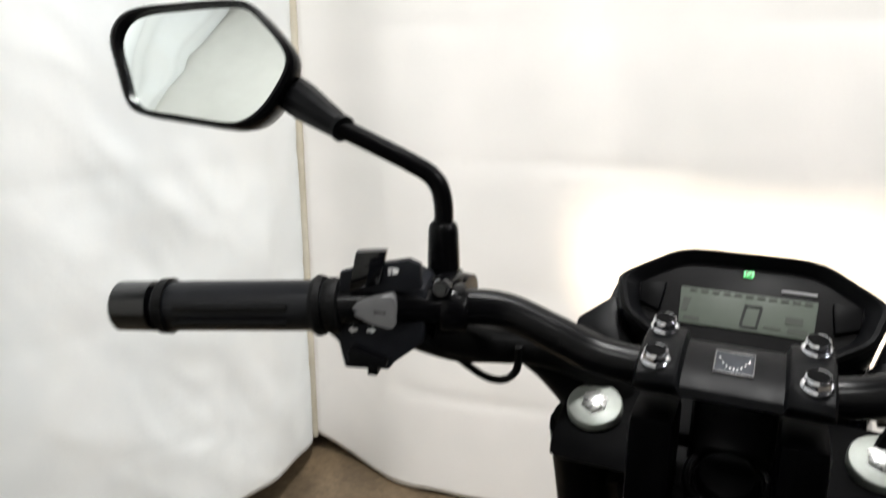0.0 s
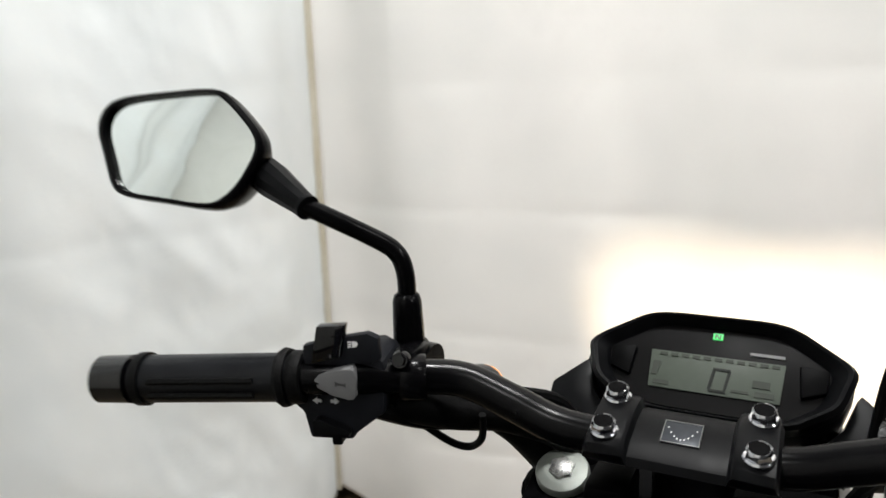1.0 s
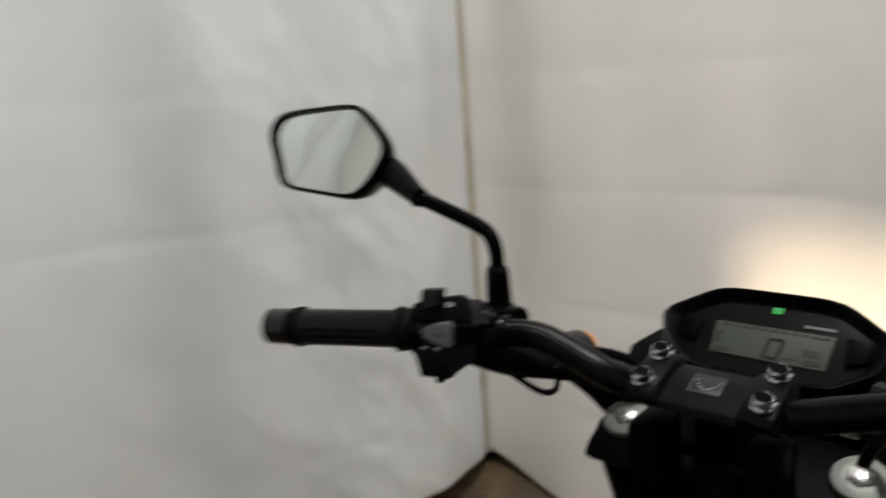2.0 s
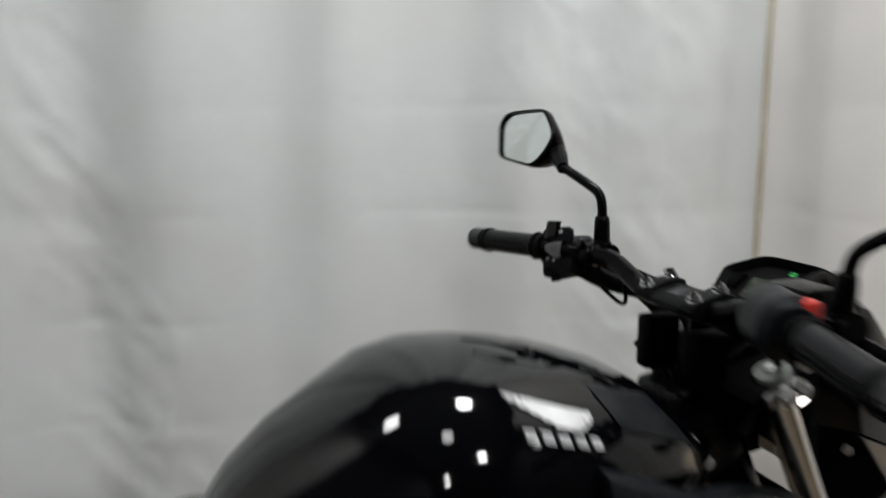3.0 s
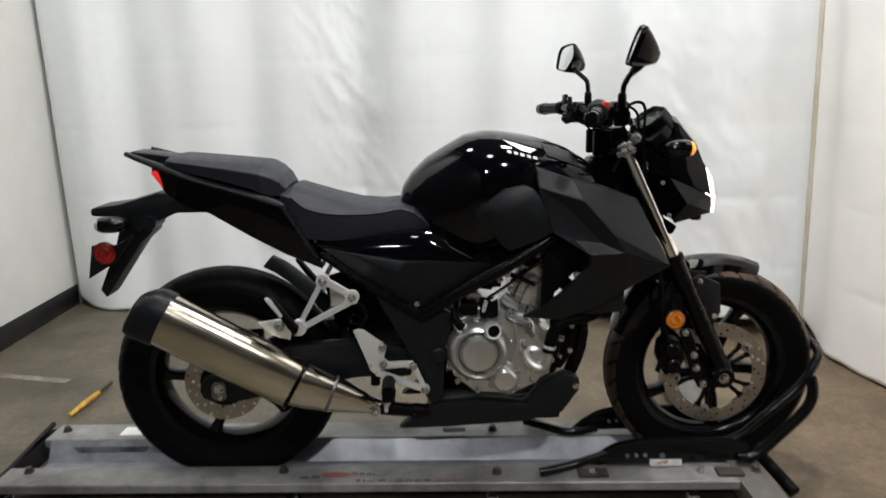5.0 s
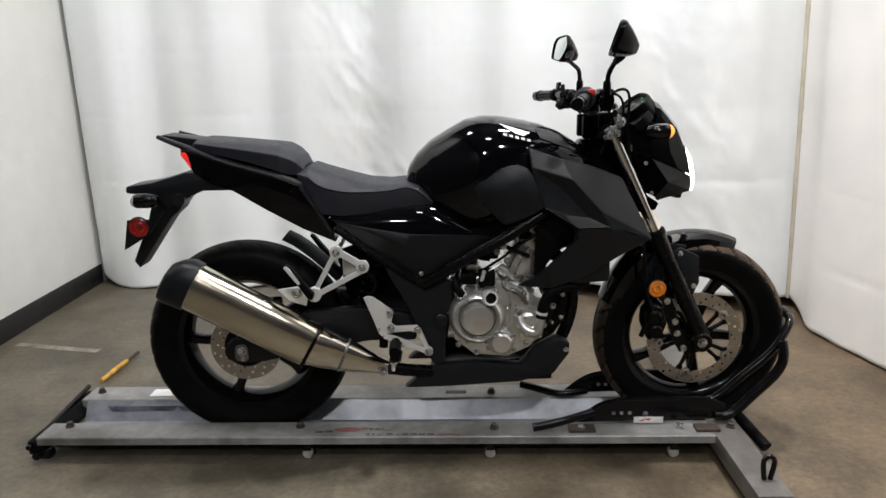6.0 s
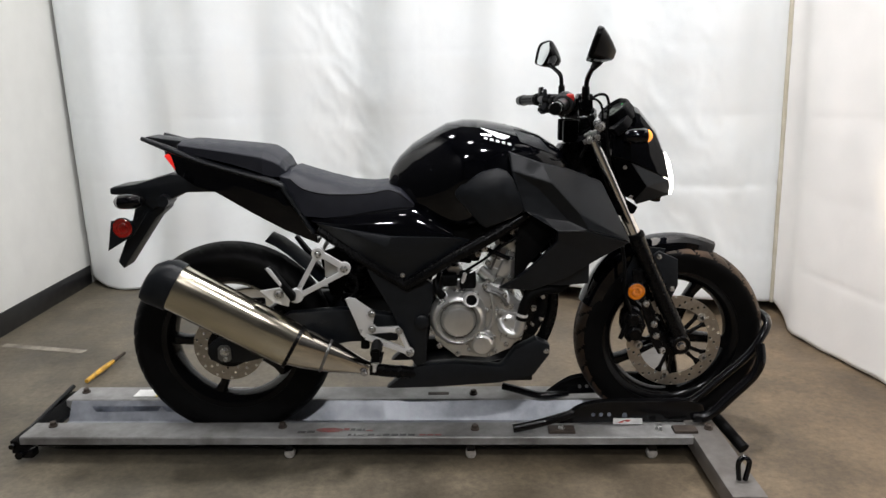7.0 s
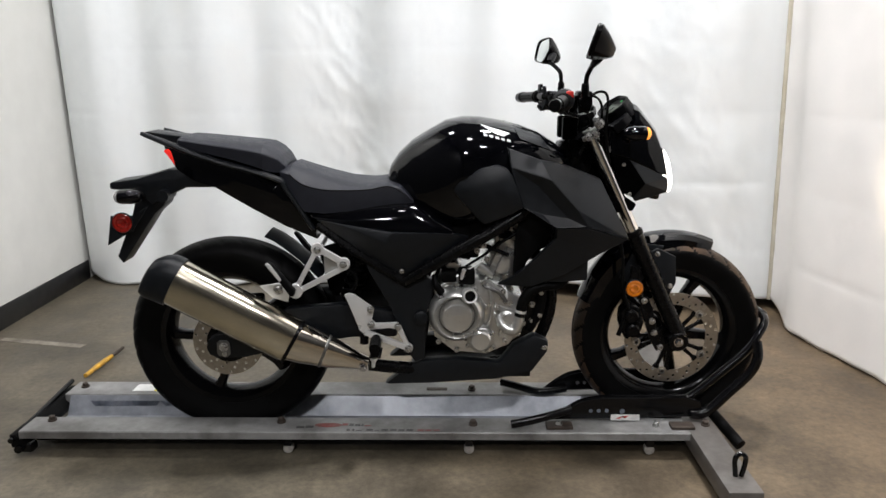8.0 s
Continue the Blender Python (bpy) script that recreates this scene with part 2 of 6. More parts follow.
def box(x0, x1, y0, y1, z0, z1, bevel=0.004, m=None):
    bm = bmesh.new()
    bmesh.ops.create_cube(bm, size=1)
    for v in bm.verts:
        v.co = Vector((x0 + (v.co.x + 0.5) * (x1 - x0), y0 + (v.co.y + 0.5) * (y1 - y0), z0 + (v.co.z + 0.5) * (z1 - z0)))
    bevelled(bm, bevel)
    if m:
        bm.transform(m)
    return bm


def plate(outline, y0, y1, bevel=0.004, segments=2):
    """A plate with its outline in x and z, from y0 to y1."""
    bm = bmesh.new()
    f = bm.faces.new([bm.verts.new((x, y0, z)) for x, z in outline])
    out = bmesh.ops.extrude_face_region(bm, geom=[f])
    bmesh.ops.translate(bm, vec=(0, y1 - y0, 0), verts=[v for v in out["geom"] if isinstance(v, bmesh.types.BMVert)])
    bevelled(bm, bevel, segments)
    return bm


def smooth_line(points, steps=6):
    pts = [Vector(p) for p in points]
    if len(pts) < 3:
        return pts
    out = []
    for k in range(len(pts) - 1):
        p0, p1, p2, p3 = pts[max(k - 1, 0)], pts[k], pts[k + 1], pts[min(k + 2, len(pts) - 1)]
        for s in range(steps):
            t = s / steps
            out.append(0.5 * ((2 * p1) + (p2 - p0) * t + (2 * p0 - 5 * p1 + 4 * p2 - p3) * t * t + (3 * p1 - p0 - 3 * p2 + p3) * t ** 3))
    return out + [pts[-1]]


def tube(points, radius, segs=10, steps=6, flat=1.0):
    """A round bar along a smoothed line; radius is a number or one for each point."""
    line = smooth_line(points, steps)
    rad = radius if hasattr(radius, "__len__") else [radius] * len(points)
    rings, up = [], None
    for k, p in enumerate(line):
        d = (line[min(k + 1, len(line) - 1)] - line[max(k - 1, 0)]).normalized()
        if up is None:
            up = Vector((0, 0, 1)) if abs(d.z) < 0.9 else Vector((1, 0, 0))
        side = d.cross(up).normalized()
        up = side.cross(d).normalized()
        f = k / max(1, len(line) - 1) * (len(rad) - 1)
        j = min(int(f), len(rad) - 2)
        r = rad[j] + (rad[j + 1] - rad[j]) * (f - j)
        rings.append([p + r * (math.cos(a) * side + flat * math.sin(a) * up) for a in [2 * math.pi * q / segs for q in range(segs)]])
    return loft(rings)


def lathe(profile, centre, axis=(0, 1, 0), segs=48, closed=False):
    """Turns a profile of (along, radius) round an axis through centre."""
    turn = Vector((0, 0, 1)).rotation_difference(Vector(axis)).to_matrix()
    c = Vector(centre)
    rings = [[c + turn @ Vector((r * math.cos(2 * math.pi * k / segs), r * math.sin(2 * math.pi * k / segs), a)) for k in range(segs)] for a, r in profile]
    if closed:
        rings.append(rings[0])
        bm = loft(rings, caps=False)
        bmesh.ops.remove_doubles(bm, verts=bm.verts, dist=1e-6)
        return bm
    return loft(rings)


def shell(verts, faces, thick=0.006, bevel=0.004, mirror=False):
    """A folded panel from its corners and facets, given thickness inwards (towards y = 0)."""
    bm = bmesh.new()
    s = -1 if mirror else 1
    vs = [bm.verts.new((x, s * y, z)) for x, y, z in verts]
    for f in faces:
        bm.faces.new([vs[k] for k in f])
    inner = [bm.verts.new((v.co.x, v.co.y - math.copysign(thick, v.co.y), v.co.z)) for v in vs]
    bm.edges.ensure_lookup_table()
    rim = [(e.verts[0], e.verts[1]) for e in bm.edges if len(e.link_faces) == 1]
    back = dict(zip(vs, inner))
    for f in list(bm.faces):
        bm.faces.new([back[v] for v in reversed(f.verts)])
    for a, b in rim:
        bm.faces.new([a, b, back[b], back[a]])
    bmesh.ops.recalc_face_normals(bm, faces=bm.faces)
    bevelled(bm, bevel, 2, 12)
    return bm


def join(*bms):
    out = bmesh.new()
    for b in bms:
        me = bpy.data.meshes.new("joined")
        b.to_mesh(me)
        b.free()
        out.from_mesh(me)
        bpy.data.meshes.remove(me)
    return out


def hexbolt(centre, r, h, axis=(0, -1, 0), washer=1.35):
    return join(lathe([(0, r * washer), (h * 0.3, r * washer)], centre, axis, 20), lathe([(h * 0.3, r), (h * 0.85, r), (h, r * 0.75)], centre, axis, 6))


# ---- room ----
turned = pose(0, 0, 0, 0, 0, -5)
floor_ob = tagged(part("floor", box(-4, 6, -9, 5, -0.1, 0.0, 0), concrete, smooth=0), "brown-grey stained concrete floor of the photo bay", "floor", kind="structure")
tagged(part("ceiling", box(-4, 6, -9, 5, CEILING, CEILING + 0.1, 0), ceiling_mat, smooth=0), "dark grey workshop ceiling over the photo bay", "ceiling", kind="structure")
lw = pose(-1.369, 1.4, 0)
tagged(part("wall_left", box(-0.12, 0, -1.75, 0.9, 0.0, CEILING, 0, lw), plaster, smooth=0), "smooth white painted wall beside the bay", "wall", kind="structure")
# unseen stretch, made dark so that the tank's rear flank mirrors no white
tagged(part("wall_left_far", box(-0.12, 0, -10, -1.75, 0.0, CEILING, 0, lw), shop_wall, smooth=0), "unseen dark wall added beyond the bay for dark reflections", "wall", kind="structure")
tagged(part("baseboard", box(0.0, 0.008, -1.75, 0.5, 0.0, 0.108, 0.003, lw), base_black), "black vinyl baseboard along the white wall", "baseboard", kind="structure")
tagged(part("wall_back", box(-3, 6, 2.25, 2.37, 0, CEILING, 0, turned), plaster, smooth=0), "white wall behind the curtain", "wall", kind="structure")
tagged(part("wall_right", box(2.75, 2.87, -9, 2.35, 0, CEILING, 0), shop_wall, smooth=0), "dark grey workshop wall behind the end curtain", "wall", kind="structure")
tagged(part("wall_behind", box(-4, 6, -8.6, -8.48, 0, CEILING, 0), shop_wall, smooth=0), "dark grey far wall of the workshop", "wall", kind="structure")


CORNER_LEAN = 0.044


def curtain(name, plan, label, folds, seed, lift0, lift1, top=3.4, crumples=(), fabric=None, rise=0.0, lean=0.0, last=True):
    """A hanging cloth along a line on the floor plan; its hem lifts by lift0 and lift1 at the ends and by rise along its length; its first edge leans out by lean for each metre of height, and the edge in the corner (its last or its first) leans into the bay."""
    line = smooth_line([(x, y, 0) for x, y in plan], 12)
    run = [0.0]
    for p, q in zip(line, line[1:]):
        run.append(run[-1] + (q - p).length)
    length = run[-1]
    nu, nv = int(length / 0.011), 220
    bm = bmesh.new()
    rows = []
    for j in range(nv + 1):
        v = j / nv
        row = []
        for i in range(nu + 1):
            s = i / nu * length
            k = min(max(int(np.searchsorted(run, s)) - 1, 0), len(line) - 2)
            d = (line[k + 1] - line[k]).normalized()
            base = line[k] + d * (s - run[k])
            nrm = Vector((-d.y, d.x, 0))
            hem = lift0 * math.exp(-((s / 0.14) ** 2)) + lift1 * math.exp(-(((length - s) / 0.14) ** 2)) + 0.008 + 0.01 * noise.noise((s * 1.3, seed, 0)) + 0.005 * noise.noise((s * 8, seed, 4)) + rise * min(1, max(0, s / length - 0.35) / 0.4)
            z = hem + (top - hem) * v
            off = 0
            for wave, amp, ph, slant in folds:
                w = math.sin(2 * math.pi * (s + slant * (1 - v)) / wave + ph + 1.6 * noise.noise((s * 0.6, z * 0.25, seed + ph)))
                off += amp * (0.7 + 0.7 * noise.noise((s * 0.7, z * 0.2, seed - ph))) * w
            off *= (0.55 + 0.45 * v) * min(1, s / 0.3, (length - s) / 0.45)
            off += (0.018 * noise.noise((s * 1.2, z * 0.8, seed)) + 0.005 * noise.noise((s * 5, z * 2.2, seed + 3))) * min(1, s / 0.2, (length - s) / 0.2)
            for cs, cw, ca in crumples:
                g = math.exp(-(((s - cs - 0.16 * (1.6 - z)) / cw) ** 2))
                off += ca * g * (0.035 * abs(noise.noise((s * 4 + z, z * 2.6, 7.7))) + 0.016 * abs(noise.noise((s * 10 + z * 4, z * 7, 2.2))) + 0.007 * abs(noise.noise((s * 24 + z * 9, z * 15, 5.1))))
            for crease in (0.3, 0.62, 0.95, 1.27, 1.6, 1.93, 2.4):
                dz = z - crease - 0.02 * noise.noise((s * 0.6, crease, seed))
                off += (0.0018 + 0.0032 * noise.noise((s * 2.5, crease * 7, seed))) * math.exp(-abs(dz) / 0.014)
            q = base + nrm * off
            near = CORNER_LEAN * (z - 0.5) * max(0.0, 1 - (length - s if last else s) / 0.6)
            row.append(bm.verts.new((q.x - 0.81 * near, q.y - 0.59 * near - lean * z * max(0.0, 1 - s / 0.4), z)))
        rows.append(row)
    for r0, r1 in zip(rows, rows[1:]):
        for i in range(nu):
            bm.faces.new([r0[i], r0[i + 1], r1[i + 1], r1[i]])
    ob = part(name, bm, fabric, smooth=180)
    sol = ob.modifiers.new("thickness", "SOLIDIFY")
    sol.thickness, sol.offset = 0.003, 0
    return tagged(ob, label, "curtain")


curtain("curtain", [(-1.355, 1.92), (-1.345, 1.88), (-1.298, 1.83), (-1.16, 1.745), (-0.9, 1.72), (-0.5, 1.7), (0.5, 1.6), (1.4, 1.33), (1.87, 1.14), (2.1, 1.125), (2.2, 1.142), (2.266, 1.184)], "white cloth curtain hanging along the back of the bay", [(0.55, 0.062, 0.4, 0.12), (0.29, 0.02, 1.9, 0.05), (1.3, 0.07, 0.0, 0.2)], 2.0, 0.05, -0.03, crumples=((1.55, 0.2, 0.65), (3.2, 0.4, 0.4)), fabric=cloth, rise=0.07, lean=0.045)
end_curtain = curtain("curtain", [(2.27, 1.186), (2.264, 1.165), (2.254, 1.12), (2.246, 0.85), (2.262, 0.5), (2.262, 0.2), (2.24, -0.3), (2.215, -1.1)], "white cloth curtain hanging across the end of the bay", [(0.8, 0.06, 1.0, 0.1), (0.42, 0.03, 0.2, 0.0), (1.7, 0.05, 2.0, 0.0)], 11.0, 0.05, 0.02, fabric=warm_cloth, last=False)
# added strip: its beige stands in for shade where the two curtains meet
part("corner_shade_strip", tube([(2.263 - 0.81 * CORNER_LEAN * (z - 0.5), 1.175 - 0.59 * CORNER_LEAN * (z - 0.5), z) for z in (0.045, 0.6, 1.2, 2.2, 3.4)], 0.0115, 14), corner_shade_cloth, end_curtain, "beige strip for the shade in the curtain corner")
for fx, fy, watts in LAMPS:
    lamp = tagged(new("ceiling_light"), "round high-bay ceiling lamp with a glowing diffuser", "ceiling light", "ceiling lights")
    lamp.matrix_world = pose(fx, fy, CEILING)
    part("housing", lathe([(-0.38, 0.2), (-0.36, 0.21), (-0.22, 0.12), (-0.12, 0.1), (-0.1, 0.03), (0, 0.03)], (0, 0, 0), (0, 0, 1), 32), satin, lamp)
    part("diffuser", lathe([(-0.4, 0.17), (-0.39, 0.19), (-0.375, 0.19)], (0, 0, 0), (0, 0, 1), 32), tube_white, lamp)

# ---- motorcycle ----
bike = empty("motorcycle", "black naked motorcycle standing upright on a grey dolly", "motorcycle")
SIDES = (-1, 1)


TYRE_END = math.cos(radians(128) * 0.98)


def tyre_mesh(centre, radius, width, bead, grooves):
    """A tyre with slanted tread grooves cut into its crown."""
    segs, across = 240, 30
    bm = bmesh.new()
    rows = []
    for k in range(segs):
        th = 2 * math.pi * k / segs
        row = []
        for j in range(across + 1):
            u = -1 + 2 * j / across
            ang = u * radians(128)
            y = width / 2 * math.sin(ang) * (1.0 if abs(ang) < math.pi / 2 else 0.985)
            crown = (math.cos(ang * 0.98) - TYRE_END) / (1 - TYRE_END)
            r = bead + (radius - bead) * max(0.0, crown) ** 0.62
            tread = abs(u) / 0.62
            if 0.18 < tread < 0.95:
                ph = (th * grooves / (2 * math.pi) + 0.9 * tread + (0.5 if u > 0 else 0)) % 1
                if ph < 0.13:
                    r -= 0.004
            if tread < 0.05:
                r -= 0.003
            row.append(bm.verts.new((centre[0] + r * math.cos(th), centre[1] + y, centre[2] + r * math.sin(th))))
        rows.append(row)
    for k in range(segs):
        a, b = rows[k], rows[(k + 1) % segs]
        for j in range(across):
            bm.faces.new([a[j], a[j + 1], b[j + 1], b[j]])
        bm.faces.new([a[across], a[0], b[0], b[across]])
    return bm


def spoke(centre, ang, r0, r1, w0, w1, y, depth, bend):
    pts = []
    for k in range(5):
        t = k / 4
        r = r0 + (r1 - r0) * t
        a = ang + bend * math.sin(math.pi * t) * 0.5
        pts.append((r, a, w0 + (w1 - w0) * t + 0.012 * max(0, t - 0.75) * 4))
    rings = []
    for r, a, w in pts:
        c = Vector((centre[0] + r * math.cos(a), centre[1] + y, centre[2] + r * math.sin(a)))
        t = Vector((-math.sin(a), 0, math.cos(a)))
        n = Vector((0, 1, 0))
        rings.append([c + t * sx * w / 2 + n * sy * depth / 2 for sx, sy in ((-1, -0.55), (-0.6, -1), (0.6, -1), (1, -0.55), (1, 0.55), (0.6, 1), (-0.6, 1), (-1, 0.55))])
    return loft(rings)


def rim_mesh(centre, rim_r, width, spokes, phase, hub):
    h = width / 2
    prof = [(-h, rim_r + 0.006), (-h + 0.006, rim_r + 0.008), (-h + 0.012, rim_r - 0.006), (-h * 0.55, rim_r - 0.02), (0, rim_r - 0.026), (h * 0.55, rim_r - 0.02), (h - 0.012, rim_r - 0.006), (h - 0.006, rim_r + 0.008), (h, rim_r + 0.006), (h - 0.006, rim_r - 0.022), (h * 0.5, rim_r - 0.036), (0, rim_r - 0.042), (-h * 0.5, rim_r - 0.036), (-h + 0.006, rim_r - 0.022)]
    bits = [lathe(prof, centre, segs=72, closed=True)]
    bits.append(lathe([(-0.06, hub * 0.7), (-0.055, hub), (0.055, hub), (0.06, hub * 0.7)], centre, segs=32))
    return join(*bits)


def add_spokes(wheel, centre, rim_r, spokes, phase, hub):
    for k in range(spokes):
        a = phase + 2 * math.pi * k / spokes
        part("spoke", spoke(centre, a, hub * 0.8, rim_r - 0.03, 0.036, 0.024, 0.0, 0.044, 0.12), rim_paint, wheel)


def drilled_disc(centre, r_out, r_in, cells, layers, hole, thick, skip):
    """A brake disc with real holes through it."""
    bm = bmesh.new()
    corner = [(-1, -1), (0, -1), (1, -1), (1, 0), (1, 1), (0, 1), (-1, 1), (-1, 0)]

    def at(a, r, y):
        return (centre[0] + r * math.cos(a), centre[1] + y, centre[2] + r * math.sin(a))

    for i in range(cells):
        for j in range(layers):
            a0, da = 2 * math.pi * (i + 0.5) / cells, math.pi / cells
            dr = (r_out - r_in) / layers / 2
            r0 = r_in + dr * (2 * j + 1)
            outer = {}
            for y in (0, thick):
                outer[y] = [bm.verts.new(at(a0 + u * da, r0 + v * dr, y)) for u, v in corner]
            if (i + j * skip) % 3 == 0:
                inner = {y: [bm.verts.new(at(a0 + hole / r0 * math.cos(q), r0 + hole * math.sin(q), y)) for q in [math.atan2(v, u) for u, v in corner]] for y in (0, thick)}
                for y in (0, thick):
                    for k in range(8):
                        bm.faces.new([outer[y][k], outer[y][(k + 1) % 8], inner[y][(k + 1) % 8], inner[y][k]])
                for k in range(8):
                    bm.faces.new([inner[0][k], inner[0][(k + 1) % 8], inner[thick][(k + 1) % 8], inner[thick][k]])
            else:
                for y in (0, thick):
                    bm.faces.new(outer[y])
            if j == 0:
                bm.faces.new([outer[0][0], outer[0][1], outer[thick][1], outer[thick][0]])
                bm.faces.new([outer[0][1], outer[0][2], outer[thick][2], outer[thick][1]])
            if j == layers - 1:
                bm.faces.new([outer[0][4], outer[0][5], outer[thick][5], outer[thick][4]])
                bm.faces.new([outer[0][5], outer[0][6], outer[thick][6], outer[thick][5]])
    bmesh.ops.remove_doubles(bm, verts=bm.verts, dist=1e-5)
    return bm


# wheels
RC, FC = (0.0, 0.0, 0.336), (1.371, 0.0, 0.325)
rear = part("rear_wheel", rim_mesh(RC, 0.222, 0.112, 5, 0.6, 0.05), rim_paint, bike, "black cast alloy wheel with five spokes")
part("tyre", tyre_mesh(RC, 0.312, 0.142, 0.215, 30), rubber, rear, "worn black rubber tyre")
add_spokes(rear, RC, 0.222, 5, 0.6, 0.05)
part("brake_disc", drilled_disc((0, -0.078, 0.336), 0.108, 0.064, 42, 3, 0.0042, 0.004, 1), disc_steel, rear, "drilled steel brake disc")
front = part("front_wheel", rim_mesh(FC, 0.222, 0.084, 5, 1.08, 0.045), rim_paint, bike, "black cast alloy wheel with five spokes")
ft = part("tyre", tyre_mesh(FC, 0.297, 0.112, 0.215, 30), rubber, front, "black rubber tyre with cut tread, browned by dust and warm light")
ft.data.materials.append(tread_rubber)
for f in ft.data.polygons:
    k, j = divmod(f.index, 31)
    u = -1 + 2 * (j + 0.5) / 30
    tread = abs(u) / 0.62
    ph = ((k + 0.5) / 240 * 30 + 0.9 * tread + (0.5 if u > 0 else 0)) % 1
    groove = 0.18 < tread and (ph < 0.17 or ph > 0.97)
    f.material_index = 1 if j < 30 and tread < 0.9 and not groove else 0
add_spokes(front, FC, 0.222, 5, 1.08, 0.045)
part("brake_disc", drilled_disc((FC[0], -0.068, FC[2]), 0.146, 0.108, 54, 3, 0.0045, 0.004, 1), disc_steel, front, "drilled floating steel brake disc")
part("disc_carrier", lathe([(-0.073, 0.045), (-0.058, 0.05)], FC, segs=30), satin, front, "black disc carrier")
for k in range(5):
    a = 0.73 + k * 2 * math.pi / 5
    part("carrier_arm", spoke((FC[0], -0.066, FC[2]), a - 0.2, 0.042, 0.108, 0.013, 0.01, 0, 0.009, 0.0), satin, front)
    part("carrier_arm", spoke((FC[0], -0.066, FC[2]), a + 0.12, 0.042, 0.108, 0.013, 0.01, 0, 0.009, 0.0), satin, front)
    tip = (FC[0] + 0.111 * math.cos(a), -0.068, FC[2] + 0.111 * math.sin(a))
    part("disc_lug", lathe([(-0.003, 0.014), (0.004, 0.014), (0.005, 0.012)], tip, (0, -1, 0), 20), disc_steel, front)
    part("disc_button", lathe([(0.004, 0.0085), (0.007, 0.0085), (0.0075, 0.0055), (0.005, 0.005)], tip, (0, -1, 0), 20), bolt_steel, front)
part("axle_nut", hexbolt((0.0, -0.128, 0.338), 0.0105, 0.012), bolt_steel, rear)
part("disc_carrier", lathe([(-0.082, 0.02), (-0.082, 0.05), (-0.079, 0.066), (-0.074, 0.066)], RC, segs=36), satin, rear, "black disc carrier")
part("axle_bolt", hexbolt((1.377, -0.118, 0.329), 0.011, 0.012), chrome, front)

# swing arm, chain side and hugger
for s in SIDES:
    arm = [(-0.025, 0.374), (-0.048, 0.358), (-0.056, 0.333), (-0.047, 0.31), (-0.02, 0.298), (0.06, 0.30), (0.2, 0.33), (0.38, 0.36), (0.52, 0.36), (0.53, 0.44), (0.36, 0.465), (0.2, 0.455), (0.08, 0.385)]
    part("swingarm", plate(arm, s * 0.085, s * 0.125, 0.01), matte, bike, "black steel swingarm")
part("adjuster_plate", plate([(-0.012, 0.358), (-0.02, 0.35), (-0.022, 0.318), (-0.014, 0.308), (0.01, 0.306), (0.019, 0.315), (0.018, 0.348), (0.01, 0.358)], -0.13, -0.124, 0.0015), dark_alu, bike, "grey axle plate")
part("adjuster_bolt", hexbolt((0.002, -0.13, 0.315), 0.006, 0.006), bolt_steel, bike)
part("rear_caliper", box(0.04, 0.12, -0.115, -0.06, 0.42, 0.49, 0.012), satin, bike, "black rear brake caliper")
hug = loft([[(0.137 + 0.16 * t - 0.008 * c * c, 0.07 * c, 0.662 - 0.135 * t ** 1.3 + 0.012 * (1 - c * c)) for c in (-1, -0.85, -0.5, 0, 0.5, 0.85, 1, 0.9, 0.5, 0, -0.5, -0.9)] for t in (0, 0.2, 0.4, 0.6, 0.8, 1)])
part("mudguard", hug, matte, bike, "short black inner rear mudguard")
shock = part("shock", tube([(0.43, 0, 0.64), (0.36, 0, 0.42)], 0.018, 14), satin, bike, "black shock absorber")
part("spring", tube([(0.42 - 0.05 * k / 56 + 0.03 * math.cos(k * 0.785), 0.03 * math.sin(k * 0.785), 0.61 - 0.16 * k / 56) for k in range(57)], 0.0055, 6, 2), satin, shock)

# tail
TAIL = [(0.29, 0.705, 0.656, 0.10), (0.2, 0.838, 0.691, 0.106), (0.1, 0.886, 0.747, 0.102), (0.0, 0.918, 0.808, 0.092), (-0.06, 0.925, 0.826, 0.08), (-0.115, 0.935, 0.86, 0.062), (-0.15, 0.94, 0.915, 0.045)]
SECT = [(-1, 0.85), (-0.9, 1.0), (-0.5, 1.03), (0, 1.05), (0.5, 1.03), (0.9, 1.0), (1, 0.85), (0.97, 0.5), (0.9, 0.06), (0.6, 0), (-0.6, 0), (-0.9, 0.06), (-0.97, 0.5)]
part("tail_cowl", loft([[(x, hw * u, z0 + (z1 - z0) * w) for u, w in SECT] for x, z1, z0, hw in TAIL]), gloss, bike, "gloss black tail cowl")
for s in SIDES:
    part("grab_rail", tube([(-0.195, s * 0.088, 0.972), (-0.12, s * 0.105, 0.945), (0.0, s * 0.115, 0.9), (0.18, s * 0.118, 0.845), (0.215, s * 0.118, 0.81), (0.285, s * 0.12, 0.695)], [0.008, 0.012, 0.012, 0.012, 0.011, 0.009], 10, flat=0.75), matte, bike, "matt black grab rail")
    part("side_trim", plate([(0.17, 0.81), (0.2, 0.83), (0.245, 0.755), (0.29, 0.69), (0.275, 0.685), (0.225, 0.745)], s * 0.1, s * 0.112, 0.003), gloss, bike)
part("tail_lamp", plate([(-0.152, 0.92), (-0.135, 0.925), (-0.092, 0.884), (-0.105, 0.871), (-0.12, 0.873)], -0.055, 0.055, 0.005), red_lit, bike, "lit red tail lamp")
part("tail_carrier", plate([(-0.075, 0.958), (-0.2, 0.975), (-0.2, 0.962), (-0.09, 0.935)], -0.05, 0.05, 0.004), matte, bike)
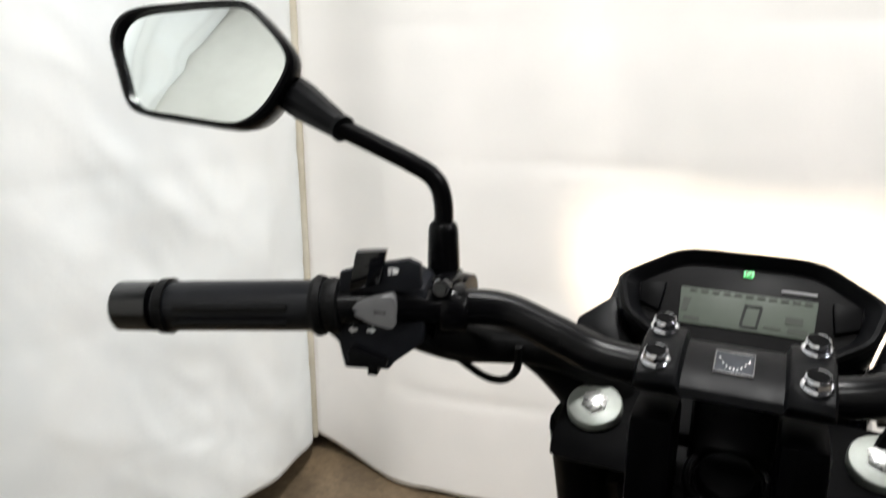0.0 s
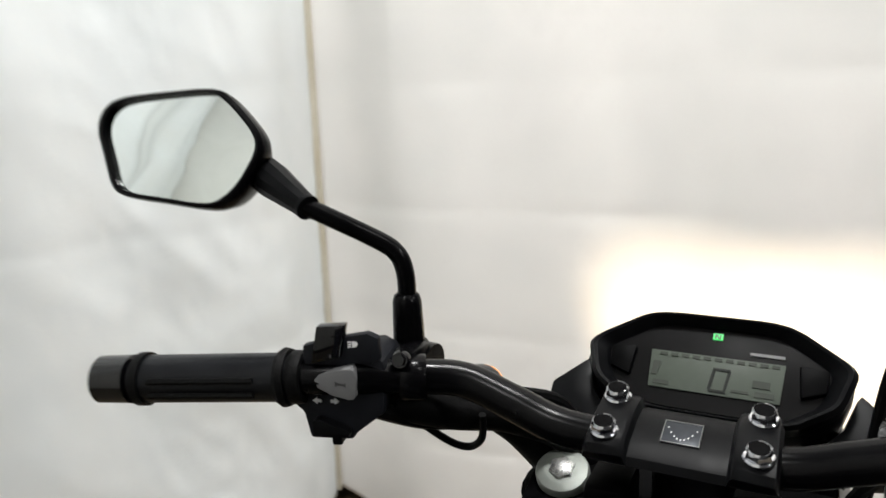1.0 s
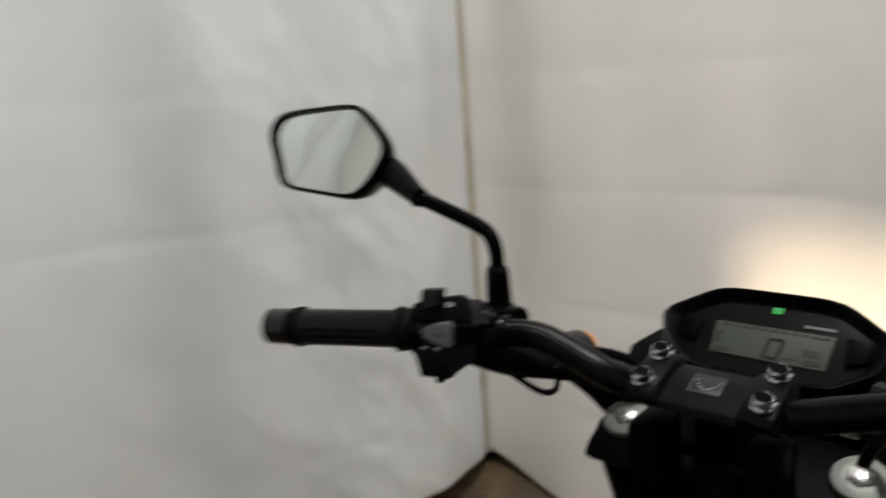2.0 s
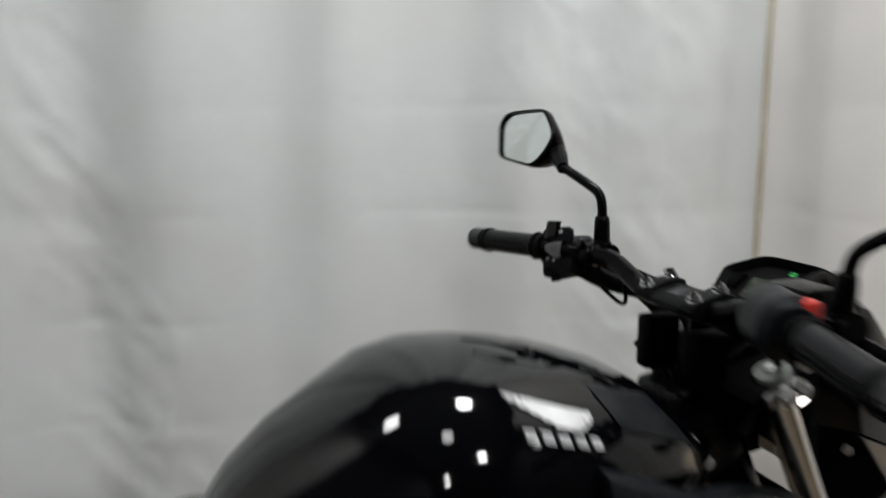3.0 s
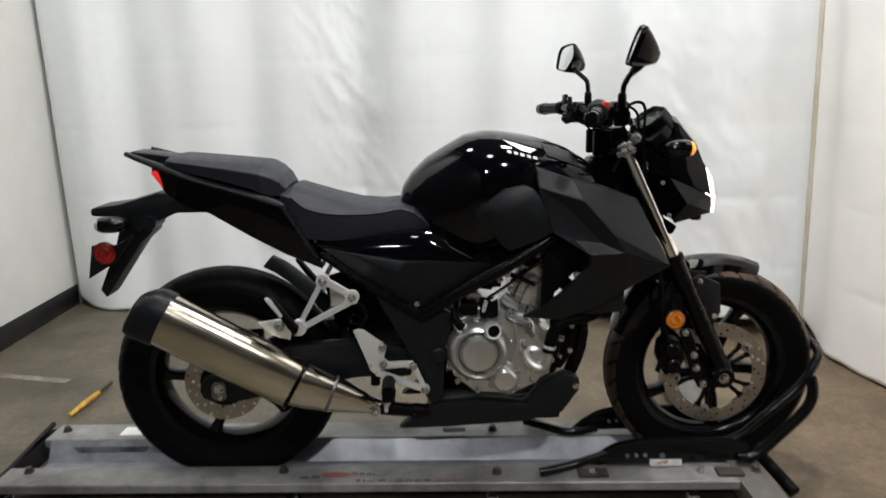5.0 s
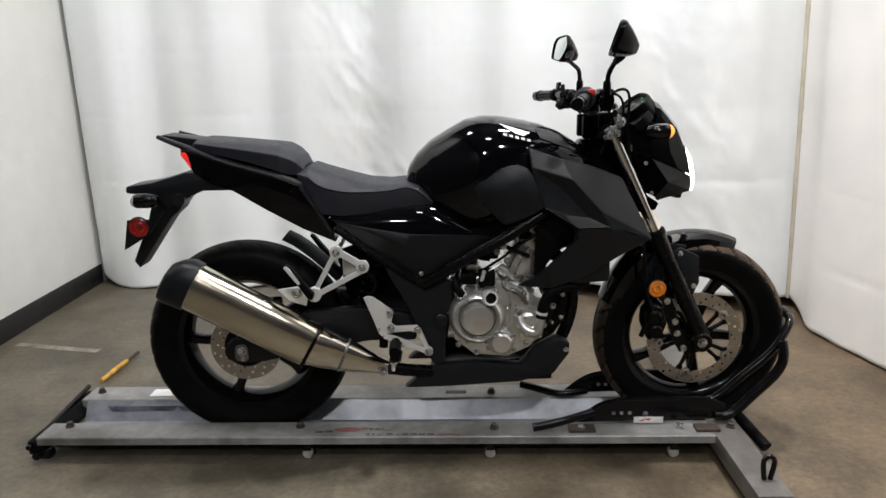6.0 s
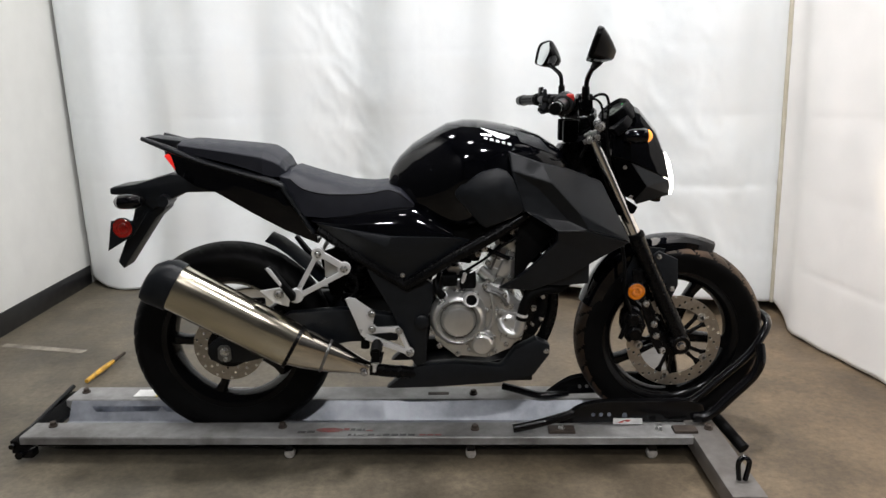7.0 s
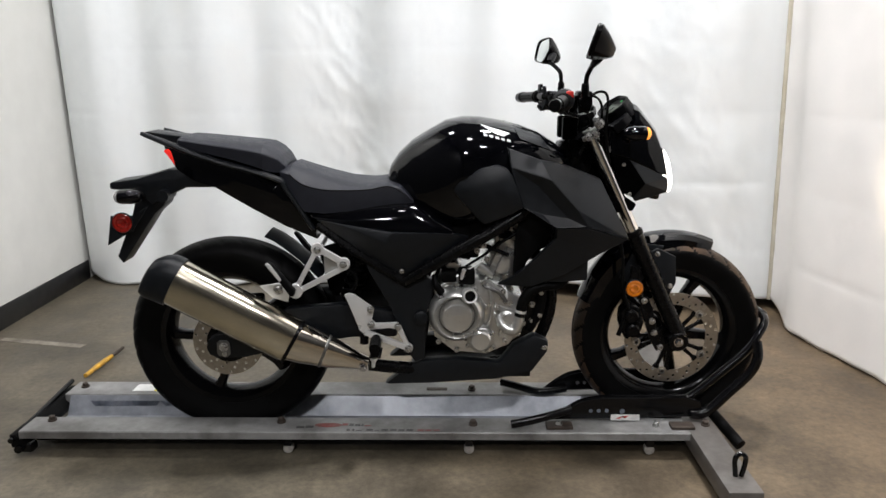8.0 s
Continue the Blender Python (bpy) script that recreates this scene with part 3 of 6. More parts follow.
fend = [(-0.319, 0.828), (-0.24, 0.838), (-0.14, 0.866), (-0.05, 0.86), (0.02, 0.81), (-0.095, 0.81), (-0.13, 0.795), (-0.2, 0.76), (-0.24, 0.80), (-0.32, 0.807)]
part("rear_fender", plate(fend, -0.055, 0.055, 0.008), matte, bike, "matt black plastic rear fender")
part("plate_bracket", plate([(-0.245, 0.80), (-0.15, 0.81), (-0.17, 0.755), (-0.2, 0.73), (-0.31, 0.578), (-0.325, 0.6), (-0.27, 0.72)], -0.04, 0.04, 0.004), matte, bike)
part("reflector_bracket", plate([(-0.31, 0.735), (-0.245, 0.735), (-0.2, 0.76), (-0.25, 0.69), (-0.328, 0.645)], -0.09, -0.085, 0.0015), matte, bike)
tail_ref = part("reflector", lathe([(0, 0.0285), (0.006, 0.0285), (0.0075, 0.025), (0.0065, 0.018), (0.0085, 0.013), (0.0065, 0.006)], (-0.276, -0.09, 0.714), (0, -1, 0), 32), red, bike, "round red reflector in a black rim", smooth=20)
part("rim", lathe([(0.0, 0.031), (0.007, 0.031), (0.008, 0.0295), (0.005, 0.0285), (0.0, 0.0285)], (-0.276, -0.09, 0.714), (0, -1, 0), 36, closed=True), matte, tail_ref)
part("lamp_bracket", tube([(-0.16, 0, 0.79), (-0.155, -0.09, 0.79)], 0.018), matte, bike)


def winker(place, lens_mat, back):
    x, y, z = place
    s = 1 if y > 0 else -1
    body = loft([[(x + dx, y + 0.024 * r * math.cos(a) * 1.0, z + 0.021 * r * math.sin(a)) for a in [2 * math.pi * k / 16 for k in range(16)]] for dx, r in ((-0.038 * back, 0.45), (-0.03 * back, 0.8), (-0.012 * back, 1.0), (0.012 * back, 1.0), (0.022 * back, 0.92))])
    w = part("turn_signal", body, gloss, bike, "gloss black turn signal pod")
    lens = loft([[(x + dx, y + 0.024 * r * math.cos(a), z + 0.021 * r * math.sin(a)) for a in [2 * math.pi * k / 16 for k in range(16)]] for dx, r in ((0.022 * back, 0.9), (0.03 * back, 0.75), (0.036 * back, 0.35))])
    part("lens", lens, lens_mat, w, "turn signal lens")
    part("stalk", tube([(x, y - s * 0.02, z - 0.004), (x, y - s * 0.09, z - 0.012)], [0.009, 0.014]), rubber, w)


for s in SIDES:
    winker((-0.225, s * 0.16, 0.802), clear_lens, -1)
    winker((1.195, s * 0.2, 0.967), amber_lit, 1)

# seats
def pad(c):
    half = [(-0.97, 0.0), (-1.0, c - 0.06), (-0.99, c), (-0.955, c + 0.05), (-0.85, c + (1 - c) * 0.55), (-0.7, c + (1 - c) * 0.85), (-0.4, 0.985), (0, 1.0)]
    return half + [(-u, w) for u, w in half[-2::-1]] + [(0.5, -0.05), (-0.5, -0.05)]


def saddle(stations):
    return loft([[(x, hw * u, z0 + (z1 - z0) * w) for u, w in pad(c)] for x, z1, z0, hw, c in stations])


rider = [(0.195, 0.868, 0.845, 0.112, 0.70), (0.225, 0.88, 0.8, 0.124, 0.68), (0.262, 0.869, 0.748, 0.133, 0.65), (0.32, 0.85, 0.742, 0.137, 0.65), (0.39, 0.829, 0.748, 0.138, 0.75), (0.455, 0.823, 0.757, 0.132, 0.82), (0.51, 0.828, 0.76, 0.128, 0.85), (0.54, 0.822, 0.762, 0.127, 0.82), (0.562, 0.802, 0.765, 0.126, 0.70), (0.578, 0.779, 0.768, 0.122, 0.60)]
seat = part("rider_seat", saddle(rider), vinyl, bike, "black vinyl rider seat with a stitched seam", smooth=28)
pill = [(-0.095, 0.956, 0.945, 0.096, 0.64), (-0.087, 0.963, 0.938, 0.112, 0.64), (-0.03, 0.958, 0.922, 0.121, 0.68), (0.06, 0.949, 0.9, 0.126, 0.68), (0.13, 0.942, 0.878, 0.128, 0.68), (0.15, 0.939, 0.869, 0.127, 0.68), (0.156, 0.936, 0.866, 0.124, 0.68), (0.178, 0.924, 0.86, 0.115, 0.69), (0.196, 0.907, 0.858, 0.105, 0.69), (0.21, 0.88, 0.858, 0.09, 0.64)]
part("pillion_seat", saddle(pill), vinyl, bike, "black vinyl pillion seat with a faceted nose", smooth=16)
for s in SIDES:
    seam = [(0.225, s * 0.1235, 0.856), (0.262, s * 0.1325, 0.827), (0.32, s * 0.1365, 0.812), (0.39, s * 0.1375, 0.809), (0.455, s * 0.1315, 0.811), (0.51, s * 0.1275, 0.818), (0.56, s * 0.1255, 0.79)]
    part("seam", tube(seam, 0.0016, 6), rubber, seat)

# tank
TSEC = [(0, 1.0), (-0.3, 0.992), (-0.55, 0.955), (-0.78, 0.87), (-0.94, 0.72), (-1.0, 0.5), (-0.96, 0.28), (-0.88, 0.1), (-0.7, 0.0), (0, -0.02)]
TSEC = TSEC + [(-u, w) for u, w in TSEC[-2:0:-1]]
TANK = [(0.503, 0.849, 0.8, 0.045), (0.512, 0.873, 0.775, 0.072), (0.535, 0.904, 0.745, 0.092), (0.575, 0.941, 0.715, 0.112), (0.625, 0.971, 0.7, 0.138), (0.675, 0.999, 0.695, 0.158), (0.725, 1.009, 0.7, 0.172), (0.775, 1.007, 0.71, 0.17), (0.83, 0.998, 0.73, 0.165), (0.89, 0.983, 0.76, 0.152), (0.945, 0.963, 0.8, 0.135), (0.99, 0.935, 0.83, 0.115), (1.02, 0.911, 0.845, 0.095), (1.033, 0.886, 0.85, 0.08)]
tank = part("fuel_tank", loft([[(x, hw * u, z0 + (z1 - z0) * w) for u, w in TSEC] for x, z1, z0, hw in TANK]), gloss, bike, "gloss black painted fuel tank", smooth=60)
part("filler_cap", lathe([(0, 0.036), (0.006, 0.036), (0.012, 0.03), (0.012, 0.0)][:3], (0.82, 0, 0.985), (0.12, 0, 1), 32), satin, tank)


def tank_y(x, z):
    """Half width of the tank at a place in its side view."""
    k = max(j for j in range(len(TANK) - 1) if TANK[j][0] <= x)
    f = (x - TANK[k][0]) / (TANK[k + 1][0] - TANK[k][0])
    z1, z0, hw = [TANK[k][j] + f * (TANK[k + 1][j] - TANK[k][j]) for j in (1, 2, 3)]
    w = min(1.0, max(0.0, (z - z0) / (z1 - z0)))
    curve = [(b, -a) for a, b in TSEC[:9]][::-1]
    return hw * float(np.interp(w, [c[0] for c in curve], [c[1] for c in curve]))


def drape(quad, lift, thick, nu=6, nv=3, s=-1):
    """A thin skin laid on the tank over a quad given in x and z."""
    bm = bmesh.new()
    q = [Vector(p) for p in quad]
    sheets = []
    for off in (lift, lift - thick):
        rows = []
        for i in range(nu + 1):
            a, b = q[0].lerp(q[1], i / nu), q[3].lerp(q[2], i / nu)
            rows.append([])
            for j in range(nv + 1):
                p = a.lerp(b, j / nv)
                rows[-1].append(bm.verts.new((p.x, s * (tank_y(p.x, p.y) + off), p.y)))
        sheets.append(rows)
    for rows in sheets:
        for i in range(nu):
            for j in range(nv):
                bm.faces.new([rows[i][j], rows[i + 1][j], rows[i + 1][j + 1], rows[i][j + 1]])
    ring = [(i, 0) for i in range(nu + 1)] + [(nu, j) for j in range(1, nv + 1)] + [(i, nv) for i in range(nu - 1, -1, -1)] + [(0, j) for j in range(nv - 1, 0, -1)]
    for (i, j), (k, m) in zip(ring, ring[1:] + ring[:1]):
        bm.faces.new([sheets[0][i][j], sheets[0][k][m], sheets[1][k][m], sheets[1][i][j]])
    return bm


for s in SIDES:
    feathers = [drape([(0.77 + 0.009 * k, 0.991 - 0.0052 * k), (0.854 - 0.004 * k, 0.9655 - 0.0014 * k), (0.851 - 0.004 * k, 0.963 - 0.0014 * k), (0.774 + 0.009 * k, 0.9868 - 0.0052 * k)], 0.0055, 0.008, s=s) for k in range(5)]
    part("emblem", join(*feathers), silver_ink, tank, "silver wing-shaped emblem")
    part("emblem_bar", join(*[drape([(0.778 + 0.0165 * k, 0.9675 - 0.0043 * k), (0.7885 + 0.0165 * k, 0.9645 - 0.0043 * k), (0.7885 + 0.0165 * k, 0.958 - 0.0043 * k), (0.778 + 0.0165 * k, 0.961 - 0.0043 * k)], 0.0042, 0.005, 2, 2, s) for k in range(5)]), silver_ink, tank, "row of silver bars")
    part("tank_insert", drape([(0.87, 0.98), (0.945, 0.955), (0.972, 0.916), (0.882, 0.95)], 0.004, 0.006, 8, 5, s), matte, tank, "matt black tank insert")

# side panels, both sides alike
for s in SIDES:
    mir = s > 0
    knee = [(0.693, -0.165, 0.815), (0.709, -0.168, 0.835), (0.769, -0.178, 0.873), (0.816, -0.18, 0.882), (0.841, -0.182, 0.873), (0.857, -0.186, 0.853), (0.874, -0.191, 0.81), (0.888, -0.192, 0.764), (0.856, -0.188, 0.743), (0.782, -0.178, 0.713), (0.766, -0.175, 0.722), (0.698, -0.166, 0.799), (0.79, -0.196, 0.812)]
    part("knee_panel", shell(knee, [(k, (k + 1) % 12, 12) for k in range(12)], 0.03, 0.006, mir), matte, bike, "matt black textured knee panel", smooth=30)
    up = [(0.845, -0.165, 0.927), (0.935, -0.188, 0.895), (1.015, -0.165, 0.876), (1.112, -0.142, 0.836), (1.187, -0.2, 0.672), (1.062, -0.23, 0.713), (1.011, -0.205, 0.735), (0.925, -0.186, 0.827), (0.851, -0.184, 0.875), (0.886, -0.195, 0.765), (0.96, -0.218, 0.843), (1.033, -0.23, 0.761), (0.941, -0.196, 0.743), (0.977, -0.224, 0.71)]
    part("tank_shroud", shell(up, [(0, 1, 8), (1, 2, 10), (2, 3, 10), (3, 11, 10), (3, 4, 11), (4, 5, 11), (8, 1, 10), (8, 10, 7), (7, 10, 11), (7, 11, 6), (6, 11, 5), (8, 7, 9), (7, 12, 9), (7, 6, 12), (9, 12, 13), (12, 6, 13), (6, 5, 13)], 0.03, 0.004, mir), matte, bike, "matt black angular tank shroud", smooth=12)
    low = [(0.977, -0.222, 0.708), (1.062, -0.228, 0.711), (1.187, -0.198, 0.67), (0.981, -0.205, 0.679), (0.906, -0.186, 0.597), (0.864, -0.148, 0.551), (0.822, -0.126, 0.521), (0.915, -0.164, 0.523), (1.01, -0.184, 0.564), (1.106, -0.192, 0.625)]
    part("lower_shroud", shell(low, [(0, 1, 3), (1, 2, 9), (1, 9, 3), (3, 9, 8), (3, 8, 4), (4, 8, 7), (4, 7, 5), (5, 7, 6)], 0.02, 0.004, mir), matte, bike, "matt black angular lower shroud", smooth=12)
    part("shroud_inner", plate([(0.89, 0.762), (0.978, 0.707), (0.982, 0.68), (0.909, 0.596), (0.866, 0.552), (0.87, 0.66)], s * 0.142, s * 0.132, 0.003), rubber, bike, "black recess panel behind the shroud")
    roll = []
    for x, zt, zb, yb in ((0.285, 0.742, 0.732, 0.138), (0.365, 0.756, 0.716, 0.15), (0.445, 0.764, 0.704, 0.157), (0.525, 0.77, 0.694, 0.162), (0.58, 0.77, 0.692, 0.163), (0.63, 0.742, 0.689, 0.163), (0.688, 0.7, 0.684, 0.162)):
        arc = [(x, s * (yb - 0.05 + 0.05 * math.sin(a)), zb + (zt - zb) * math.cos(a)) for a in [math.pi / 2 * q / 8 for q in range(9)]]
        roll.append(arc + [(x, s * (yb - 0.06), zb)])
    part("gloss_side_panel", loft(roll), gloss, bike, "gloss black side panel", smooth=50)
    sc = [(0.294, -0.14, 0.728), (0.364, -0.16, 0.716), (0.51, -0.168, 0.692), (0.687, -0.166, 0.685), (0.736, -0.158, 0.674), (0.64, -0.155, 0.608), (0.556, -0.15, 0.549), (0.507, -0.148, 0.577), (0.427, -0.145, 0.629), (0.5, -0.172, 0.66)]
    part("side_cover", shell(sc, [(0, 1, 9, 8), (1, 2, 9), (2, 3, 4, 5, 9), (9, 5, 6, 7, 8)], 0.025, 0.004, mir), matte, bike, "matt black side cover")
    part("panel_bolt", hexbolt((0.541, s * 0.158, 0.575), 0.005, 0.004, (0, s, 0)), bolt_steel, bike)
    # frame spars and pivot plate
    part("frame_spar", tube([(0.905, s * 0.15, 0.75), (0.8, s * 0.172, 0.69), (0.68, s * 0.168, 0.622), (0.55, s * 0.15, 0.542)], 0.0175, 12), satin, bike, "black steel frame spar")
    part("rear_spar", tube([(0.56, s * 0.148, 0.535), (0.43, s * 0.14, 0.615), (0.3, s * 0.125, 0.71)], 0.015, 10), satin, bike)
    piv = [(0.425, 0.622), (0.555, 0.535), (0.585, 0.575), (0.64, 0.535), (0.612, 0.44), (0.605, 0.3), (0.575, 0.288), (0.545, 0.33), (0.53, 0.4), (0.5, 0.47), (0.445, 0.57)]
    part("pivot_plate", plate(piv, s * 0.12, s * 0.148, 0.006), matte, bike, "black frame pivot plate")
    part("pivot_cap", lathe([(0, 0.021), (0.008, 0.021), (0.011, 0.016)], (0.594, s * 0.15, 0.43), (0, s, 0), 28), matte, bike)

part("inner_guard", plate([(0.27, 0.6), (0.4, 0.64), (0.52, 0.57), (0.52, 0.45), (0.3, 0.46)], 0.036, 0.05, 0.006), rubber, bike, "black splash guard behind the shock")
part("tank_base", box(0.7, 0.97, -0.07, 0.07, 0.712, 0.83, 0.02), rubber, bike)
for s in SIDES:
    part("frame_gusset", plate([(0.68, 0.612), (0.8, 0.68), (0.89, 0.732), (0.89, 0.8), (0.68, 0.8)], s * 0.1, s * 0.112, 0.003), rubber, bike, "black gusset behind the frame spar")
part("airbox", box(0.5, 0.775, -0.1, 0.1, 0.645, 0.8, 0.02), rubber, bike, "black airbox between the frame spars")

# belly pan
pan = [(0.478, 0.21), (0.54, 0.262), (0.585, 0.285), (0.69, 0.292), (0.83, 0.277), (0.87, 0.33), (0.935, 0.365), (0.979, 0.343), (0.976, 0.31), (0.93, 0.246), (0.825, 0.222), (0.62, 0.212)]
for s in SIDES:
    part("belly_pan", plate(pan, s * 0.09, s * 0.135, 0.012), matte, bike, "matt black belly pan")
part("belly_floor", box(0.56, 0.93, -0.1, 0.1, 0.215, 0.245, 0.006), matte, bike)
part("pan_bolt", hexbolt((0.965, -0.136, 0.325), 0.006, 0.005), bolt_steel, bike)

# engine
eng = part("engine", plate([(0.615, 0.47), (0.66, 0.53), (0.73, 0.55), (0.80, 0.53), (0.86, 0.50), (0.91, 0.46), (0.905, 0.39), (0.86, 0.33), (0.79, 0.30), (0.69, 0.31), (0.63, 0.36)], -0.125, 0.125, 0.015), alu, bike, "grey cast aluminium engine")
part("clutch_cover", lathe([(0, 0.085), (0.018, 0.084), (0.036, 0.079), (0.05, 0.071), (0.054, 0.065), (0.05, 0.06), (0.036, 0.055), (0.034, 0.051), (0.056, 0.046), (0.062, 0.042), (0.064, 0.036)], (0.701, -0.125, 0.438), (0, -1, 0), 64), alu, eng, "round domed grey clutch cover")
part("oil_filter_cover", lathe([(0, 0.04), (0.028, 0.04), (0.034, 0.037), (0.036, 0.033), (0.048, 0.031), (0.053, 0.026), (0.054, 0.02)], (0.77, -0.122, 0.36), (0, -1, 0), 40), alu, eng, "round oil filter cover")
part("water_pump", join(lathe([(0, 0.034), (0.022, 0.034), (0.028, 0.028), (0.03, 0.02)], (0.852, -0.118, 0.41), (0, -1, 0), 32), plate([(0.812, 0.45), (0.826, 0.458), (0.85, 0.45), (0.886, 0.44), (0.9, 0.4), (0.89, 0.365), (0.845, 0.345), (0.826, 0.36), (0.83, 0.4)], -0.138, -0.115, 0.004)), alu, eng, "cast water pump housing")
part("water_elbow", tube([(0.826, -0.135, 0.43), (0.832, -0.142, 0.408), (0.85, -0.15, 0.39), (0.872, -0.153, 0.39), (0.882, -0.153, 0.412), (0.886, -0.152, 0.434)], [0.012, 0.014, 0.0155, 0.0155, 0.0145, 0.0135], 16), alu, eng, "cast water elbow")
for bx, bz in ((0.842, 0.43), (0.889, 0.394), (0.884, 0.372), (0.845, 0.351), (0.823, 0.452)):
    part("pump_bolt", hexbolt((bx, -0.138, bz), 0.006, 0.01), bolt_steel, eng)
part("case_rib", tube([(0.79, -0.128, 0.53), (0.805, -0.135, 0.48), (0.802, -0.135, 0.42), (0.785, -0.13, 0.385)], 0.0045, 10), alu, eng)
part("generator_cover", lathe([(0, 0.085), (0.02, 0.085), (0.05, 0.076), (0.058, 0.066)], (0.71, 0.125, 0.43), (0, 1, 0), 48), alu, eng)
filler = part("oil_filler", lathe([(0, 0.024), (0.03, 0.022), (0.034, 0.02), (0.033, 0.0155), (0.01, 0.0145), (0.0, 0.0145)], (0.735, -0.158, 0.499), (0.1, -0.95, 0.2), 28, closed=True), bright, eng, "bright oil filler neck")
part("filler_hole", lathe([(0.0, 0.0158), (0.032, 0.0158), (0.0325, 0.012), (0.028, 0.008)], (0.735, -0.158, 0.499), (0.1, -0.95, 0.2), 24), rubber, eng)
part("sensor_boss", tube([(0.665, -0.12, 0.49), (0.655, -0.16, 0.51)], 0.015, 14), alu, eng)
part("sensor_plug", tube([(0.655, -0.16, 0.51), (0.64, -0.165, 0.535), (0.635, -0.15, 0.56)], [0.013, 0.01, 0.006], 12), rubber, eng)
for k in range(9):
    a = 2 * math.pi * k / 9 + 0.2
    part("cover_bolt", hexbolt((0.701 + 0.089 * math.cos(a), -0.13, 0.438 + 0.089 * math.sin(a)), 0.0055, 0.014), bolt_steel, eng)
for k in range(4):
    a = math.pi / 2 * k + 0.5
    part("cover_bolt", hexbolt((0.77 + 0.042 * math.cos(a), -0.15, 0.36 + 0.042 * math.sin(a)), 0.0055, 0.01), bolt_steel, eng)
cyl = pose(0.815, 0, 0.5, 0, 24, 0)
part("cylinder", box(-0.05, 0.055, -0.075, 0.075, 0.0, 0.17, 0.012), alu, eng, "aluminium cylinder").matrix_local = cyl
for k in range(3):
    part("cooling_fin", box(-0.056, 0.061, -0.08, 0.08, 0.03 + 0.03 * k, 0.036 + 0.03 * k, 0.002), alu, eng).matrix_local = cyl
part("cylinder_head", box(-0.062, 0.068, -0.085, 0.085, 0.13, 0.19, 0.012), alu, eng, "aluminium cylinder head").matrix_local = cyl
part("head_cover", box(-0.055, 0.06, -0.07, 0.07, 0.192, 0.235, 0.016), alu, eng).matrix_local = cyl
part("chain_tensioner", box(-0.02, 0.03, -0.1, -0.08, 0.05, 0.12, 0.006), alu, eng).matrix_local = cyl
for u, w in ((-0.045, 0.15), (0.0, 0.16), (0.045, 0.15), (0.05, 0.215), (-0.04, 0.215), (0.02, 0.06), (0.03, 0.11), (-0.035, 0.02), (0.045, 0.02)):
    part("head_bolt", hexbolt((u, -0.086 if w > 0.13 else -0.101, w), 0.006, 0.008), bolt_steel, eng).matrix_local = cyl
part("spark_plug_cap", tube([(0.86, -0.08, 0.66), (0.85, -0.11, 0.67), (0.83, -0.13, 0.675)], 0.012, 12), rubber, eng)
part("plug_lead", tube([(0.83, -0.13, 0.675), (0.79, -0.12, 0.67), (0.76, -0.09, 0.62)], 0.0045, 8), rubber, eng)
part("throttle_body", join(tube([(0.79, 0, 0.64), (0.7, 0, 0.62)], 0.035, 18), box(0.71, 0.77, -0.075, -0.03, 0.59, 0.64, 0.008)), satin, eng, "black throttle body")
part("starter_motor", lathe([(0, 0.028), (0.05, 0.028), (0.055, 0.022)], (0.69, -0.06, 0.565), (0, -1, 0), 24), alu, eng)
part("wiring_loom", tube([(0.66, -0.1, 0.6), (0.64, -0.11, 0.54), (0.63, -0.12, 0.49), (0.62, -0.12, 0.42)], 0.006, 8), rubber, eng)
part("clutch_wire", tube([(0.7, -0.13, 0.56), (0.74, -0.14, 0.59), (0.79, -0.13, 0.62), (0.84, -0.11, 0.66)], 0.004, 8), rubber, eng)
part("breather_hose", tube([(0.68, -0.11, 0.55), (0.66, -0.12, 0.585), (0.69, -0.12, 0.61), (0.74, -0.1, 0.6)], 0.008, 8), rubber, eng)
part("radiator_hose", tube([(0.93, -0.1, 0.66), (0.9, -0.12, 0.6), (0.88, -0.12, 0.55)], 0.012, 12), rubber, eng)
part("head_strut", tube([(0.775, -0.115, 0.643), (0.855, -0.115, 0.608)], 0.0065, 10), satin, eng)
part("strut_bolt", hexbolt((0.78, -0.121, 0.64), 0.007, 0.006), bolt_steel, eng)
part("head_pipe", tube([(0.79, -0.12, 0.62), (0.83, -0.125, 0.648), (0.9, -0.12, 0.69)], 0.0045, 8), rubber, eng)
part("head_wire", tube([(0.84, -0.1, 0.655), (0.845, -0.115, 0.68), (0.865, -0.12, 0.69), (0.88, -0.115, 0.675)], 0.0025, 8), rubber, eng)
part("linkage_rod", tube([(0.654, -0.145, 0.526), (0.777, -0.135, 0.596)], 0.0022, 8), bright, eng)
part("injector", join(tube([(0.765, -0.1, 0.575), (0.792, -0.1, 0.555)], 0.016, 14), tube([(0.792, -0.1, 0.555), (0.812, -0.1, 0.54)], 0.01, 12)), alu, eng)
part("water_union", tube([(0.772, -0.11, 0.53), (0.79, -0.128, 0.515), (0.825, -0.13, 0.5), (0.848, -0.125, 0.468)], 0.0065, 12), dark_alu, eng)
part("sensor_cover", join(box(0.655, 0.7, -0.15, -0.1, 0.535, 0.57, 0.008), box(0.705, 0.755, -0.145, -0.1, 0.525, 0.575, 0.01)), rubber, eng, "black rubber sensor cover")
for k in range(4):
    part("cylinder_rib", box(-0.042 + 0.024 * k, -0.036 + 0.024 * k, -0.082, -0.07, 0.0, 0.135, 0.002), dark_alu, eng).matrix_local = cyl
